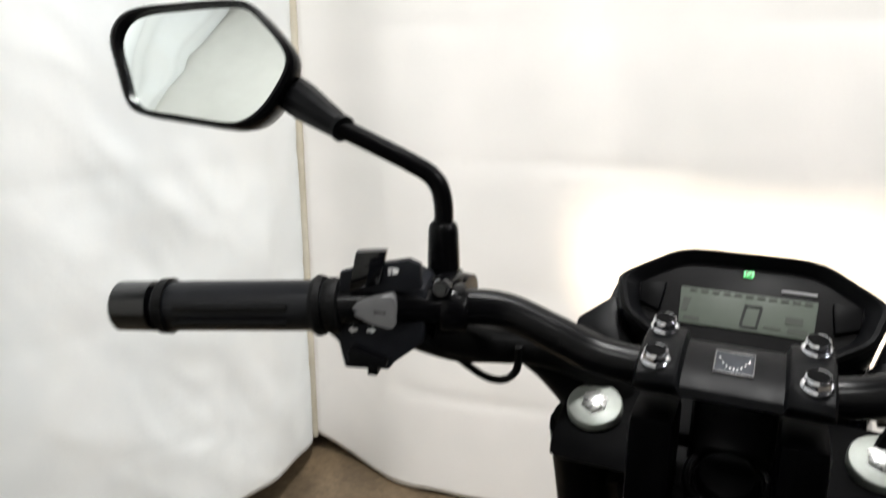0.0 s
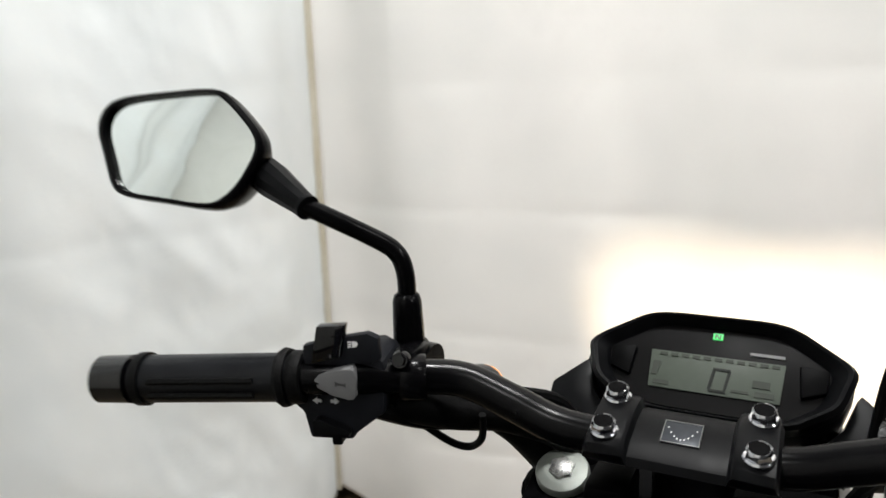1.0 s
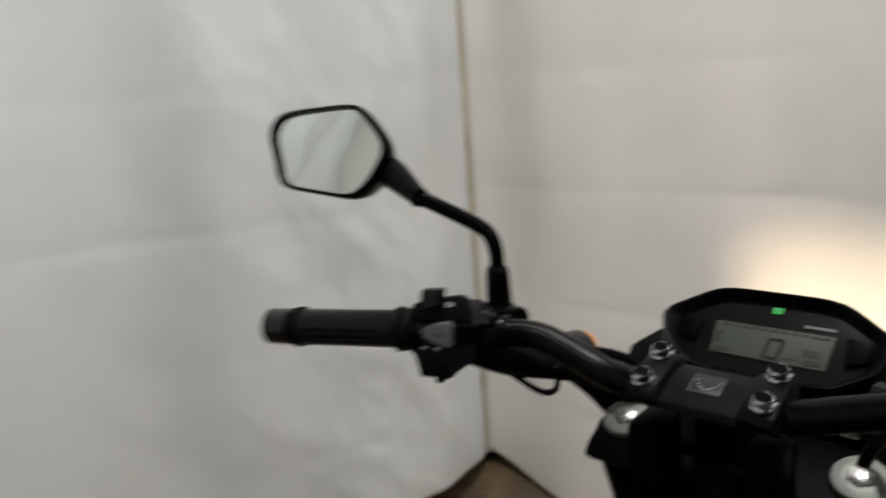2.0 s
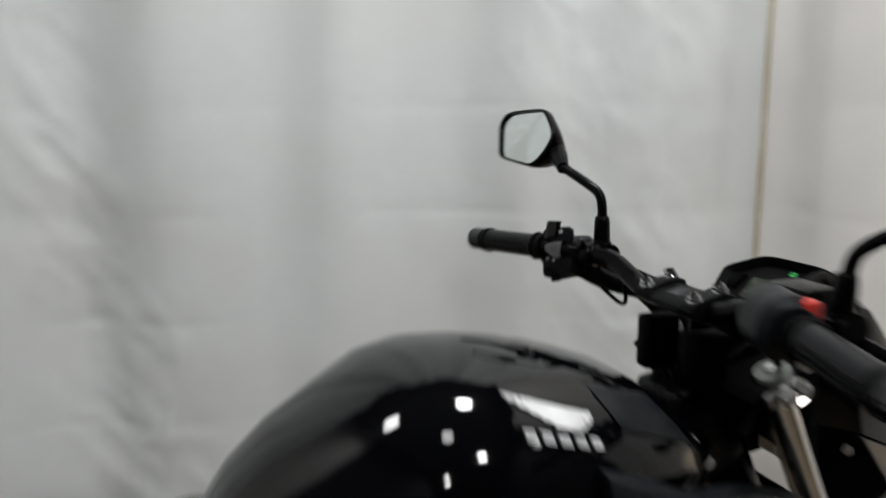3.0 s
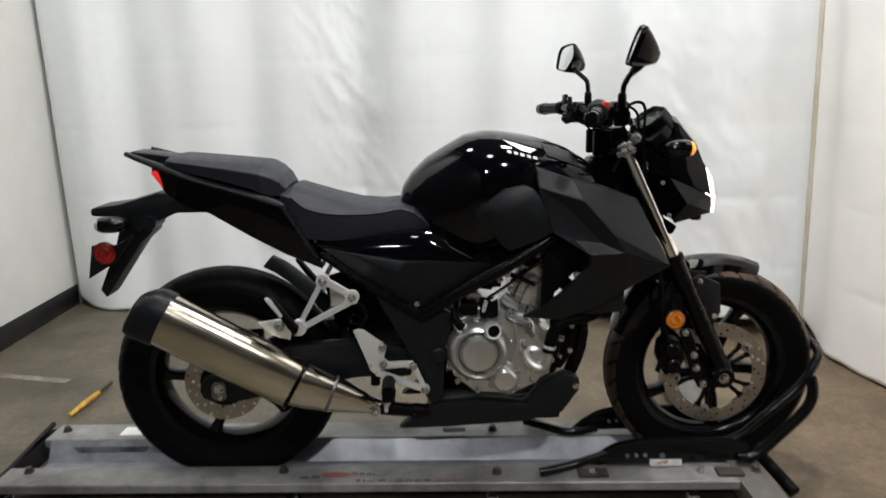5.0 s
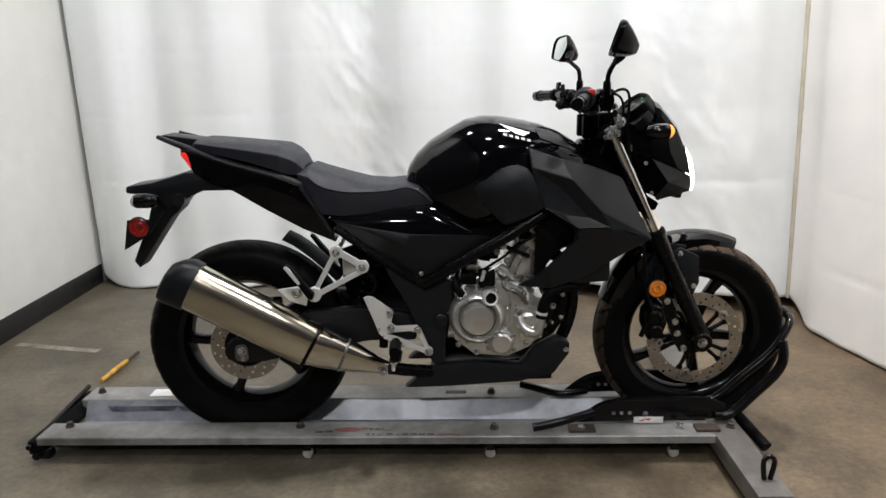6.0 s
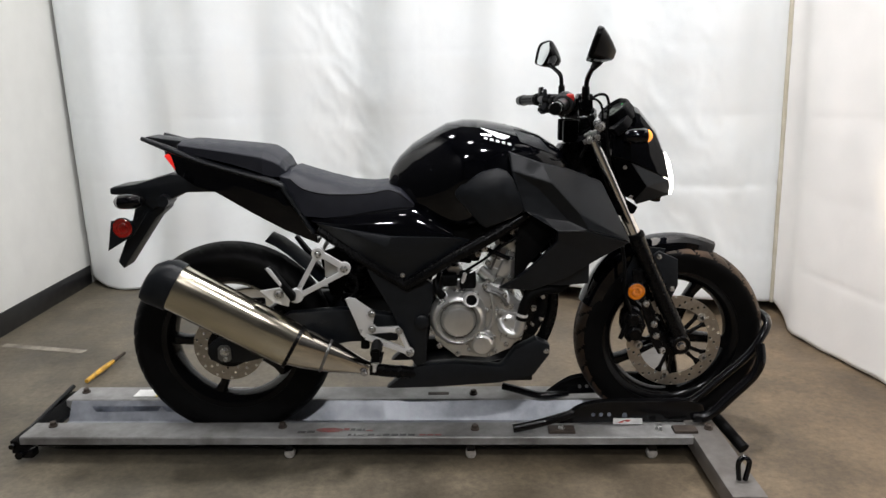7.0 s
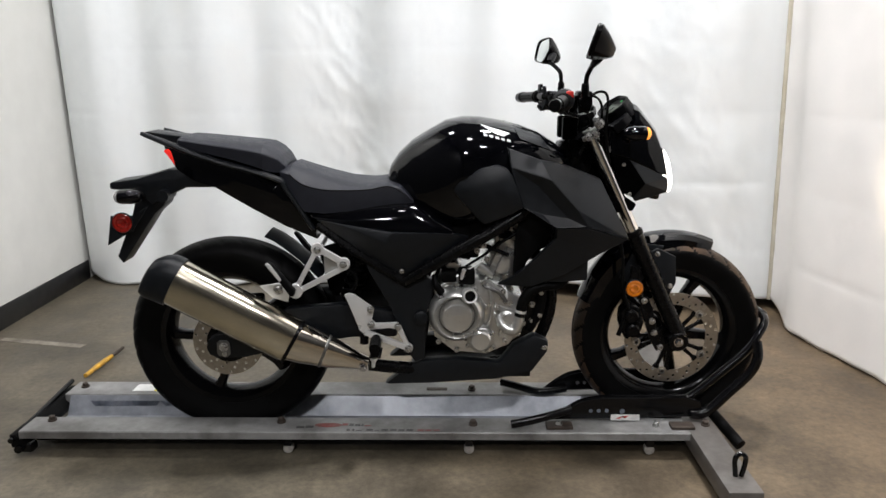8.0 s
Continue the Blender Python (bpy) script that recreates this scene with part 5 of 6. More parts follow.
DO = [(-0.096, -0.018), (-0.05, 0.014), (0.05, 0.014), (0.096, -0.018), (0.086, -0.05), (0.055, -0.072), (-0.055, -0.072), (-0.086, -0.05)]
rounded = []
for k, (u, v) in enumerate(DO):
    (pu, pv), (nu, nv) = DO[k - 1], DO[(k + 1) % len(DO)]
    for q in (0.0, 0.33, 0.67, 1.0):
        a0, a1 = (u + (pu - u) * 0.22 * (1 - q), v + (pv - v) * 0.22 * (1 - q)), (u + (nu - u) * 0.22 * q, v + (nv - v) * 0.22 * q)
        rounded.append((a0[0] + (a1[0] - a0[0]) * q, a0[1] + (a1[1] - a0[1]) * q))
DO = rounded
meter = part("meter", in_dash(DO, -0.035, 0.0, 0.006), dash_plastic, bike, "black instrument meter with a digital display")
inner = [(u * 0.87, -0.03 + (v + 0.03) * 0.82) for u, v in DO]
HOOD = ((1.0, -0.004), (1.01, 0.008), (0.975, 0.012), (0.94, 0.011), (0.84, 0.0022))
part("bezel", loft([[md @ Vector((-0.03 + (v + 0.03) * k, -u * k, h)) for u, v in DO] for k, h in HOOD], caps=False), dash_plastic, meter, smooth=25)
part("face", in_dash([(u * 0.995, v) for u, v in inner], -0.001, 0.002, 0.0005), clear_grey, meter, "smoked meter face")
part("display", in_dash([(-0.047, -0.018), (0.049, -0.018), (0.047, -0.05), (-0.045, -0.05)], 0.0022, 0.0034, 0.0003), lcd, meter, "grey-green digital display")
part("neutral_lamp", in_dash([(-0.0036, 0.0028), (0.0036, 0.0028), (0.0036, -0.0028), (-0.0036, -0.0028)], 0.0022, 0.0028, 0.0), green_lit, meter, "lit green neutral lamp")
part("digit", join(*[in_dash(q, 0.0036, 0.0042, 0) for q in ([(0.0, -0.028), (0.012, -0.028), (0.0125, -0.03), (0.0005, -0.03)], [(-0.002, -0.046), (0.010, -0.046), (0.0105, -0.048), (-0.0015, -0.048)], [(-0.0025, -0.046), (0.0, -0.028), (0.0022, -0.028), (-0.0003, -0.046)], [(0.0085, -0.046), (0.0105, -0.03), (0.0128, -0.03), (0.0105, -0.046)])]), lcd_dark, meter, "digit zero")
SEG = [[(-0.04 + 0.008 * k, -0.0195), (-0.0345 + 0.008 * k, -0.0195), (-0.0345 + 0.008 * k, -0.0222), (-0.04 + 0.008 * k, -0.0222)] for k in range(11)]
SEG += [[(0.014, -0.044), (0.026, -0.044), (0.026, -0.046), (0.014, -0.046)], [(0.028, -0.034), (0.04, -0.034), (0.04, -0.04), (0.028, -0.04)], [(-0.044, -0.028), (-0.038, -0.028), (-0.04, -0.04), (-0.0445, -0.04)], [(0.03, -0.043), (0.043, -0.043), (0.043, -0.0475), (0.03, -0.0475)], [(-0.042, -0.044), (-0.03, -0.044), (-0.03, -0.0475), (-0.042, -0.0475)]]
for q in SEG:
    part("display_segment", in_dash(q, 0.0036, 0.004, 0), lcd_soft, meter)
part("neutral_letter", join(*[in_dash(q, 0.0029, 0.0032, 0) for q in ([(-0.0022, 0.002), (-0.0012, 0.002), (-0.0012, -0.002), (-0.0022, -0.002)], [(0.0012, 0.002), (0.0022, 0.002), (0.0022, -0.002), (0.0012, -0.002)], [(-0.0014, 0.002), (-0.0004, 0.002), (0.0014, -0.002), (0.0004, -0.002)])]), dark_ink, meter, "dark letter N")
part("print_bar", in_dash([(0.024, -0.0105), (0.048, -0.0105), (0.048, -0.013), (0.024, -0.013)], 0.0022, 0.003, 0), grey_button, meter)
for s in SIDES:
    part("meter_button", in_dash([(s * 0.058, -0.018), (s * 0.078, -0.02), (s * 0.076, -0.038), (s * 0.06, -0.044)], 0.001, 0.007, 0.002), deep_black, meter)
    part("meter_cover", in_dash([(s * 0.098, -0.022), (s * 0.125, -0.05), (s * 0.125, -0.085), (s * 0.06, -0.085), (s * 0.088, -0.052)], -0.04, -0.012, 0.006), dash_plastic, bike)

# handlebar
CLAMP = ((1.006, 1.033, 1), (1.008, 1.038, 1), (1.015, 1.0425, 1), (1.034, 1.048, 1), (1.05, 1.05, 1), (1.062, 1.047, 1), (1.066, 1.038, 1), (1.066, 1.025, 0), (1.058, 1.016, 0), (1.022, 1.019, 0), (1.01, 1.0265, 0))
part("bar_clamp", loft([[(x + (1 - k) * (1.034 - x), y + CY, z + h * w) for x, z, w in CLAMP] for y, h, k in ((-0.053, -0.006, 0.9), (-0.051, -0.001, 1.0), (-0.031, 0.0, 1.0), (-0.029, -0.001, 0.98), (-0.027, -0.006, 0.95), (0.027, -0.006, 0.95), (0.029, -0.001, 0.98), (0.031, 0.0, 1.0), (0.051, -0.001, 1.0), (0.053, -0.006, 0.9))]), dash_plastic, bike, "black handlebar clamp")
BOLT_UP = (-0.28, 0, 0.96)
for bx, bz in ((1.05, 1.05), (1.017, 1.042)):
    for s in SIDES:
        b = part("clamp_bolt", join(lathe([(-0.002, 0.0084), (0.0012, 0.0084), (0.0022, 0.0075)], (bx, s * 0.042 + CY, bz), BOLT_UP, 28), lathe([(0.0018, 0.0075), (0.0058, 0.0073)], (bx, s * 0.042 + CY, bz), BOLT_UP, 6), lathe([(0.0056, 0.007), (0.0072, 0.0065), (0.0076, 0.006), (0.007, 0.0056)], (bx, s * 0.042 + CY, bz), BOLT_UP, 28)), chrome, bike, "chrome clamp bolt")
        part("bolt_cap", lathe([(0.0062, 0.0056), (0.0073, 0.0055), (0.0074, 0.003), (0.0074, 0.001)], (bx, s * 0.042 + CY, bz), BOLT_UP, 28), deep_black, b)
BADGE = pose(1.0315, CY, 1.0415, 0, -17, 0)
badge = part("clamp_badge", box(-0.01, 0.0085, -0.0108, 0.0108, -0.001, 0.0008, 0.0005, BADGE), badge_mat, bike, "small dark badge with a silver wing")
for q in ((-0.01, -0.0096, -0.0108, 0.0108), (0.0081, 0.0085, -0.0108, 0.0108), (-0.01, 0.0085, -0.0108, -0.0104), (-0.01, 0.0085, 0.0104, 0.0108)):
    part("badge_frame", box(*q, 0.0004, 0.0012, 0.0002, BADGE), dark_alu, badge)
for k in range(9):
    a = -1.0 + 0.25 * k
    part("badge_wing", box(-0.0065 + 0.009 * a * a - 0.0005, -0.0065 + 0.009 * a * a + 0.0005, -0.008 * a - 0.0004, -0.008 * a + 0.0004, 0.0006, 0.0011, 0.0002, BADGE), alu, badge)
part("clamp_post", box(1.014, 1.058, CY - 0.055, CY - 0.028, 0.94, 1.005, 0.006), deep_black, bike)
part("clamp_post", box(1.014, 1.058, CY + 0.028, CY + 0.055, 0.94, 1.005, 0.006), deep_black, bike)
GA, GB = Vector((0.938, 0.366, 1.05)), Vector((0.99, 0.205, 1.058))
half_bar = [(1.034, 0.0, 1.029), (1.034, 0.06, 1.03), (1.035, 0.095, 1.04), (1.034, 0.13, 1.051), (1.02, 0.16, 1.054), (0.99, 0.205, 1.058), (0.938, 0.36, 1.05)]
bar = part("handlebar", tube([(x, y, z) for x, y, z in half_bar[::-1]] + [(x, -y + CY * 0.3, z) for x, y, z in half_bar[1:]], 0.012, 18), bar_paint, bike, "black tubular handlebar")


def mirrored(bm, s):
    if s < 0:
        bm.transform(Matrix.Scale(-1, 4, (0, 1, 0)))
    return bm


gdir = (GB - GA).normalized()
for s in SIDES:
    g = part("grip", mirrored(tube([GA + gdir * d for d in (0.028, 0.06, 0.1, 0.142)], 0.0165, 20, 3), s), grip_rubber, bike, "black rubber grip")
    part("grip_flange", mirrored(lathe([(0.03, 0.0185), (0.036, 0.0185)], GA, gdir, 24), s), rubber, g)
    part("grip_collar", mirrored(lathe([(0.133, 0.0182), (0.136, 0.02), (0.14, 0.019)], GA, gdir, 24), s), rubber, g)
    for z in (0.004, -0.006):
        part("grip_ridge", mirrored(tube([GA + gdir * d + Vector((-0.0155, -0.004, z)) for d in (0.045, 0.07, 0.1, 0.12)], 0.0022, 6), s), rubber, g)
    part("bar_end", mirrored(lathe([(-0.002, 0.0145), (0.0, 0.0165), (0.024, 0.0168), (0.026, 0.013), (0.03, 0.013)], GA, gdir, 28), s), end_gloss, bar, "gloss black bar-end weight")
    # mirror
    side = Matrix.Identity(4) if s > 0 else Matrix.Translation((-0.004, 0.033, 0.0))
    pc = join(tube([(1.05, 0.192, 1.052), (1.05, 0.162, 1.05)], 0.0165, 16), box(1.03, 1.062, 0.166, 0.187, 1.024, 1.064, 0.006), lathe([(0, 0.0125), (0.008, 0.0125), (0.012, 0.0105)], (1.049, 0.178, 1.056), (0, 0, 1), 20))
    pc.transform(side)
    mp = part("mirror_perch", mirrored(pc, s), bar_paint, bike, "black lever perch with mirror mount")
    part("perch_clamp", mirrored(join(lathe([(-0.009, 0.0148), (-0.0075, 0.0158), (0.0075, 0.0158), (0.009, 0.0148)], (1.02, 0.162, 1.053), (-0.5, 0.86, 0.02), 28), box(1.022, 1.048, 0.162, 0.18, 1.058, 1.07, 0.005)), s), bar_paint, mp)
    part("perch_bolt", mirrored(join(lathe([(0, 0.0065), (0.003, 0.0065), (0.005, 0.0052)], (1.008, 0.163, 1.0695), (-0.9, -0.25, 0.3), 20), lathe([(0.0045, 0.0045), (0.008, 0.004)], (1.008, 0.163, 1.0695), (-0.9, -0.25, 0.3), 6)), s), gloss, mp)
    yaw, mx = (0.185, 1.013) if s > 0 else (0.18, 1.033)
    up = mx - 1.013
    if s > 0:
        stem, stalk = (1.0485, 0.1805, 1.0685), [(1.048, 0.1805, 1.095), (1.047, 0.1805, 1.117), (1.045, 0.186, 1.132), (1.039, 0.201, 1.143), (1.018, 0.246, 1.168)]
        neck = Vector((1.019, 0.241, 1.166)), Vector((0.3, 0.87, 0.34)).normalized()
    else:
        stem, stalk = (1.0445, 0.2115, 1.0685), [(1.0455, 0.212, 1.095), (1.046, 0.217, 1.117), (1.048, 0.231, 1.131), (1.05, 0.257, 1.145), (1.052, 0.282, 1.155)]
        neck = Vector((1.0515, 0.275, 1.152)), Vector((0.1, 0.87, 0.42)).normalized()
    mm = part("mirror", mirrored(join(lathe([(0, 0.0112), (0.004, 0.0112), (0.028, 0.0103), (0.0325, 0.0092), (0.0345, 0.007)], stem, (-0.01, 0.01, 1), 24), tube(stalk, 0.0066, 16)), s), bar_paint, bike, "black rear-view mirror on a bent stalk")
    reach = 0.042 if s > 0 else 0.025
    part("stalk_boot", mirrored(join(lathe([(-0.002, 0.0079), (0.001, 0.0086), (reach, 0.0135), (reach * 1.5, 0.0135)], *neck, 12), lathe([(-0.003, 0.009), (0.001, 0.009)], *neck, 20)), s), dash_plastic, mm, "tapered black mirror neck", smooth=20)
    edge = [(0.421, 1.221), (0.417, 1.236), (0.403, 1.243), (0.365, 1.2455), (0.328, 1.247), (0.316, 1.243), (0.299, 1.229), (0.285, 1.215), (0.281, 1.206), (0.283, 1.196), (0.293, 1.176), (0.306, 1.165), (0.319, 1.163), (0.355, 1.1675), (0.388, 1.171), (0.399, 1.177), (0.41, 1.2)]
    for _ in range(2):
        edge = [((1 - w) * p[0] + w * q[0], (1 - w) * p[1] + w * q[1]) for p, q in zip(edge, edge[1:] + edge[:1]) for w in (0.25, 0.75)]
    mc = Vector((0.352, 1.205))
    if s > 0:
        edge = [(mc.x + (y - mc.x) * 1.045, mc.y + (z - mc.y) * 1.02) for y, z in edge]

    def on_glass(y, z, off):
        n = Vector((-1, -yaw, 0.345)).normalized()
        return Vector((mx + 0.345 * (z - 1.24) - yaw * (y - 0.413), y, z)) + n * off

    rings = []
    for off, k in ((-0.007, 0.9), (0.004, 0.915), (0.0045, 0.95), (0.003, 0.99), (0.0, 1.005), (-0.008, 1.0), (-0.026, 0.8), (-0.044, 0.53), (-0.056, 0.3), (-0.058, 0.22)):
        sink = max(0.0, -off - 0.008)
        rings.append([on_glass(mc.x + (y - mc.x) * k - 0.35 * sink, mc.y + (z - mc.y) * k - 0.2 * sink, off) for y, z in edge])
    part("mirror_shell", mirrored(loft(rings), s), bar_paint, mm, "black mirror housing")
    turn_in = 0.015 if s > 0 else 0.0
    dome = [[on_glass(mc.x + (y - mc.x) * 0.912 * k, mc.y + (z - mc.y) * 0.912 * k, 0.0016 - 0.0012 * k * k - turn_in * (y - mc.x) * 0.912 * k) for y, z in edge] for k in (1.0, 0.85, 0.7, 0.55, 0.4, 0.25, 0.12)]
    back = [[p + Vector((1, yaw, -0.345)).normalized() * 0.003 for p in dome[0]]]
    gl = loft(back + dome)
    part("glass", mirrored(gl, s), mirror_mat, mm, "mirror glass", smooth=40)
    # clutch or brake lever in front of the grip
    part("lever", mirrored(tube([(1.045, 0.175, 1.04), (1.065, 0.21, 1.036), (1.055, 0.28, 1.028), (1.03, 0.365, 1.026)], [0.008, 0.007, 0.006, 0.007], 10, flat=1.4), s), satin, bar, "black hand lever")

# left switch box
nb = Vector((-0.956, -0.29, 0))


def on_switch(y, z, h):
    return Vector((0.983 - 0.318 * (y - 0.2), 1.06 * y + 0.001, 1.06 * z - 0.073)) + nb * h


def switch_slab(pts, h0, h1, bevel):
    bm = bmesh.new()
    f = bm.faces.new([bm.verts.new(on_switch(y, z, h0)) for y, z in pts])
    ex2 = bmesh.ops.extrude_face_region(bm, geom=[f])
    bmesh.ops.translate(bm, vec=nb * (h1 - h0), verts=[v for v in ex2["geom"] if isinstance(v, bmesh.types.BMVert)])
    bmesh.ops.recalc_face_normals(bm, faces=bm.faces)
    return bevelled(bm, bevel)


BODY = [(0.2124, 1.073), (0.1962, 1.079), (0.168, 1.083), (0.1597, 1.079), (0.1585, 1.075), (0.1606, 1.0443), (0.1783, 1.03), (0.1811, 1.0254), (0.2079, 1.0251), (0.2114, 1.043), (0.217, 1.0473), (0.216, 1.068)]
LID = [(0.208, 1.0885), (0.1915, 1.0935), (0.168, 1.098), (0.161, 1.095), (0.1605, 1.081), (0.1659, 1.0783), (0.1789, 1.0774), (0.1954, 1.0719), (0.2075, 1.0691)]
sw = part("switch_box", switch_slab(BODY, -0.045, -0.002, 0.007), switch_plastic, bike, "black left switch box")
part("switch_lid", switch_slab(LID, -0.006, 0.0015, 0.002), switch_plastic, sw, "dark blue-grey upper lid")
part("switch_collar", lathe([(0.141, 0.0172), (0.143, 0.018), (0.147, 0.018), (0.15, 0.017)], GA, gdir, 28), rubber, sw)
part("horn_button", switch_slab([(0.2009, 1.0668), (0.1995, 1.0695), (0.1965, 1.0723), (0.1883, 1.0755), (0.1771, 1.0774), (0.1752, 1.0758), (0.174, 1.071), (0.1749, 1.0586), (0.1768, 1.0566), (0.1791, 1.0566), (0.1888, 1.0589), (0.1975, 1.0635)], -0.004, 0.008, 0.003), grey_button, sw, "grey horn button")
part("horn_mark", join(switch_slab([(0.1868, 1.0685), (0.1858, 1.0685), (0.1858, 1.0655), (0.1868, 1.0655)], 0.0078, 0.0083, 0), switch_slab([(0.1858, 1.0678), (0.1815, 1.0672), (0.1803, 1.0682), (0.1803, 1.065), (0.1815, 1.066), (0.1858, 1.0663)], 0.0078, 0.0083, 0)), dark_ink, sw)
part("beam_switch", switch_slab([(0.1969, 1.1025), (0.1797, 1.1038), (0.1833, 1.0834), (0.2016, 1.0783)], -0.003, 0.006, 0.0012), gloss, sw, "gloss black beam switch")
part("beam_mark", join(*[switch_slab([(0.1795, b + 0.0005), (0.1774, b + 0.0009), (0.1774, b), (0.1795, b - 0.0004)], 0.0013, 0.002, 0) for b in (1.0888, 1.0903, 1.0918)], switch_slab([(0.1768, 1.0927), (0.1746, 1.0926), (0.1733, 1.0912), (0.1742, 1.0893), (0.1768, 1.0886)], 0.0013, 0.002, 0)), white_ink, sw)
for yy, s2 in ((0.2018, 1), (0.1908, -1)):
    part("arrow_mark", switch_slab([(yy + s2 * 0.0028, 1.0515), (yy, 1.0538), (yy, 1.0525), (yy - s2 * 0.0026, 1.0525), (yy - s2 * 0.0026, 1.0505), (yy, 1.0505), (yy, 1.0492)], -0.0025, -0.0014, 0), silver_ink, sw)
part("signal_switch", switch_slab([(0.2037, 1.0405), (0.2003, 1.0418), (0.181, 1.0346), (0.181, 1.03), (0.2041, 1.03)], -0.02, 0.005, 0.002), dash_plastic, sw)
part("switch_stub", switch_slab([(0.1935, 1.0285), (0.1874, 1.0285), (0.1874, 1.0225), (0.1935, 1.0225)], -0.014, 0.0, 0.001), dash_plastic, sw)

# right controls
part("throttle_box", loft([[(GA.x + gdir.x * d - 0.002 + rx * math.cos(a), -(GA.y + gdir.y * d + 0.35 * rx * math.cos(a)), GA.z + gdir.z * d + rz * math.sin(a)) for a in [2 * math.pi * k / 20 for k in range(20)]] for d, rx, rz in ((0.158, 0.021, 0.021), (0.165, 0.026, 0.03), (0.2, 0.026, 0.03), (0.205, 0.02, 0.024))]), matte, bar, "black right switch box")
part("stop_switch", box(0.992, 1.014, -0.22, -0.202, 1.062, 1.083, 0.006), red_plastic, bar, "red engine stop switch")
part("brake_reservoir", join(box(1.03, 1.072, -0.185, -0.135, 1.05, 1.082, 0.008), tube([(1.04, -0.16, 1.045), (1.05, -0.11, 1.045)], 0.014)), satin, bar, "black brake fluid reservoir")
part("throttle_cable", tube([(1.0, -0.175, 1.045), (1.06, -0.13, 1.03), (1.09, -0.1, 0.98), (1.06, -0.09, 0.9)], 0.0045, 8), rubber, bike)
part("brake_line", tube([(1.06, -0.14, 1.055), (1.1, -0.13, 1.078), (1.128, -0.12, 1.06), (1.13, -0.11, 0.96), (1.16, -0.1, 0.8)], 0.004, 8), rubber, bike)
part("hose_line", tube([(1.05, -0.15, 1.06), (1.085, -0.14, 1.066), (1.11, -0.125, 1.04), (1.115, -0.11, 0.97)], 0.0035, 8), rubber, bike)
for bx, by, bz, br in ((1.106, -0.122, 0.99, 0.011), (1.079, -0.124, 0.953, 0.009), (1.097, -0.124, 0.96, 0.008)):
    part("yoke_bolt", hexbolt((bx, by, bz), br, 0.012), bolt_steel, bike)
part("clamp_strap", flat_bar((1.062, 0.944), (1.1, 0.964), 0.014, -0.122, -0.112), dark_alu, bike)
part("bearing_ring", lathe([(0, 0.037), (0.008, 0.038), (0.012, 0.036)], (1.068, 0, 0.912), (-0.43, 0, 0.9), 32), bolt_steel, bike, "bright steering bearing ring")
part("clutch_cable", tube([(1.045, 0.16, 1.046), (1.075, 0.115, 1.03), (1.115, 0.082, 1.003), (1.12, 0.06, 0.92)], 0.0045, 8), rubber, bike)
part("wiring_sleeve", tube([(1.02, 0.18, 1.033), (1.05, 0.15, 1.018), (1.08, 0.115, 1.008), (1.11, 0.075, 0.98), (1.12, 0.05, 0.93)], 0.013, 12), rubber, bike, "black wiring sleeve")
part("switch_cable", tube([(1.0, 0.18, 1.035), (1.04, 0.165, 1.012), (1.075, 0.135, 1.002), (1.1, 0.1, 0.995), (1.13, 0.06, 0.96)], 0.006, 8), rubber, bike)
part("loop_cable", tube([(1.03, 0.172, 1.02), (1.055, 0.155, 0.992), (1.06, 0.14, 0.988), (1.055, 0.128, 1.0), (1.05, 0.125, 1.02)], 0.0028, 8), rubber, bike)
part("wiring_cover", plate([(1.07, 0.97), (1.13, 1.0), (1.16, 0.98), (1.15, 0.88), (1.08, 0.86)], -0.05, 0.05, 0.01), deep_black, bike)

# ---- dolly ----
dolly = empty("motorcycle_dolly", "grey steel motorcycle dolly with two worn rails", "dolly")
dolly.matrix_world = pose(0.4, -0.01, 0, 0, 0, -2.2)
D0, D1 = -1.03, 1.04


def channel(y0, y1, z1, lip):
    sec = [(y0, z1 - lip), (y0, z1 - 0.003), (y0 + 0.003, z1), (y1 - 0.003, z1), (y1, z1 - 0.003), (y1, z1 - lip), (y1 - 0.005, z1 - lip), (y1 - 0.005, z1 - 0.006), (y0 + 0.005, z1 - 0.006), (y0 + 0.005, z1 - lip)]
    return loft([[(x, y, z) for y, z in sec] for x in (D0, D1)])


part("rail", channel(-0.184, -0.085, 0.084, 0.024), dolly_paint, dolly, "worn grey steel rail")
part("rail", channel(0.085, 0.19, 0.082, 0.03), dolly_paint, dolly, "worn grey steel rail")
part("trough", loft([[(x, y, z) for y, z in ((-0.09, 0.078), (-0.084, 0.078), (-0.05, 0.022), (0.05, 0.022), (0.084, 0.078), (0.09, 0.078), (0.054, 0.015), (-0.054, 0.015))] for x in (D0 + 0.02, D1)]), trough_paint, dolly, "scuffed grey wheel trough", smooth=20)
# added black bar: gives the dark band of shade below the near rail
part("rail_shade_bar", box(D0 + 0.02, D1, -0.135, -0.095, 0.028, 0.06, 0.003), black_steel, dolly, "black bar standing in for the shade under the rail")
part("cross_beam", box(1.0, 1.09, -0.5, 0.62, 0.03, 0.085, 0.004), beam_paint, dolly, "grey steel outrigger beam")
part("tie_loop", tube([(1.045, -0.42, 0.085), (1.04, -0.42, 0.135), (1.055, -0.42, 0.15), (1.068, -0.42, 0.135), (1.06, -0.42, 0.085)], 0.007, 8), black_steel, dolly, "black tie-down loop")
part("end_bar", tube([(-1.05, -0.198, 0.058), (-1.055, 0.0, 0.072), (-1.06, 0.188, 0.085)], 0.0085, 10), black_steel, dolly, "black steel end bar")
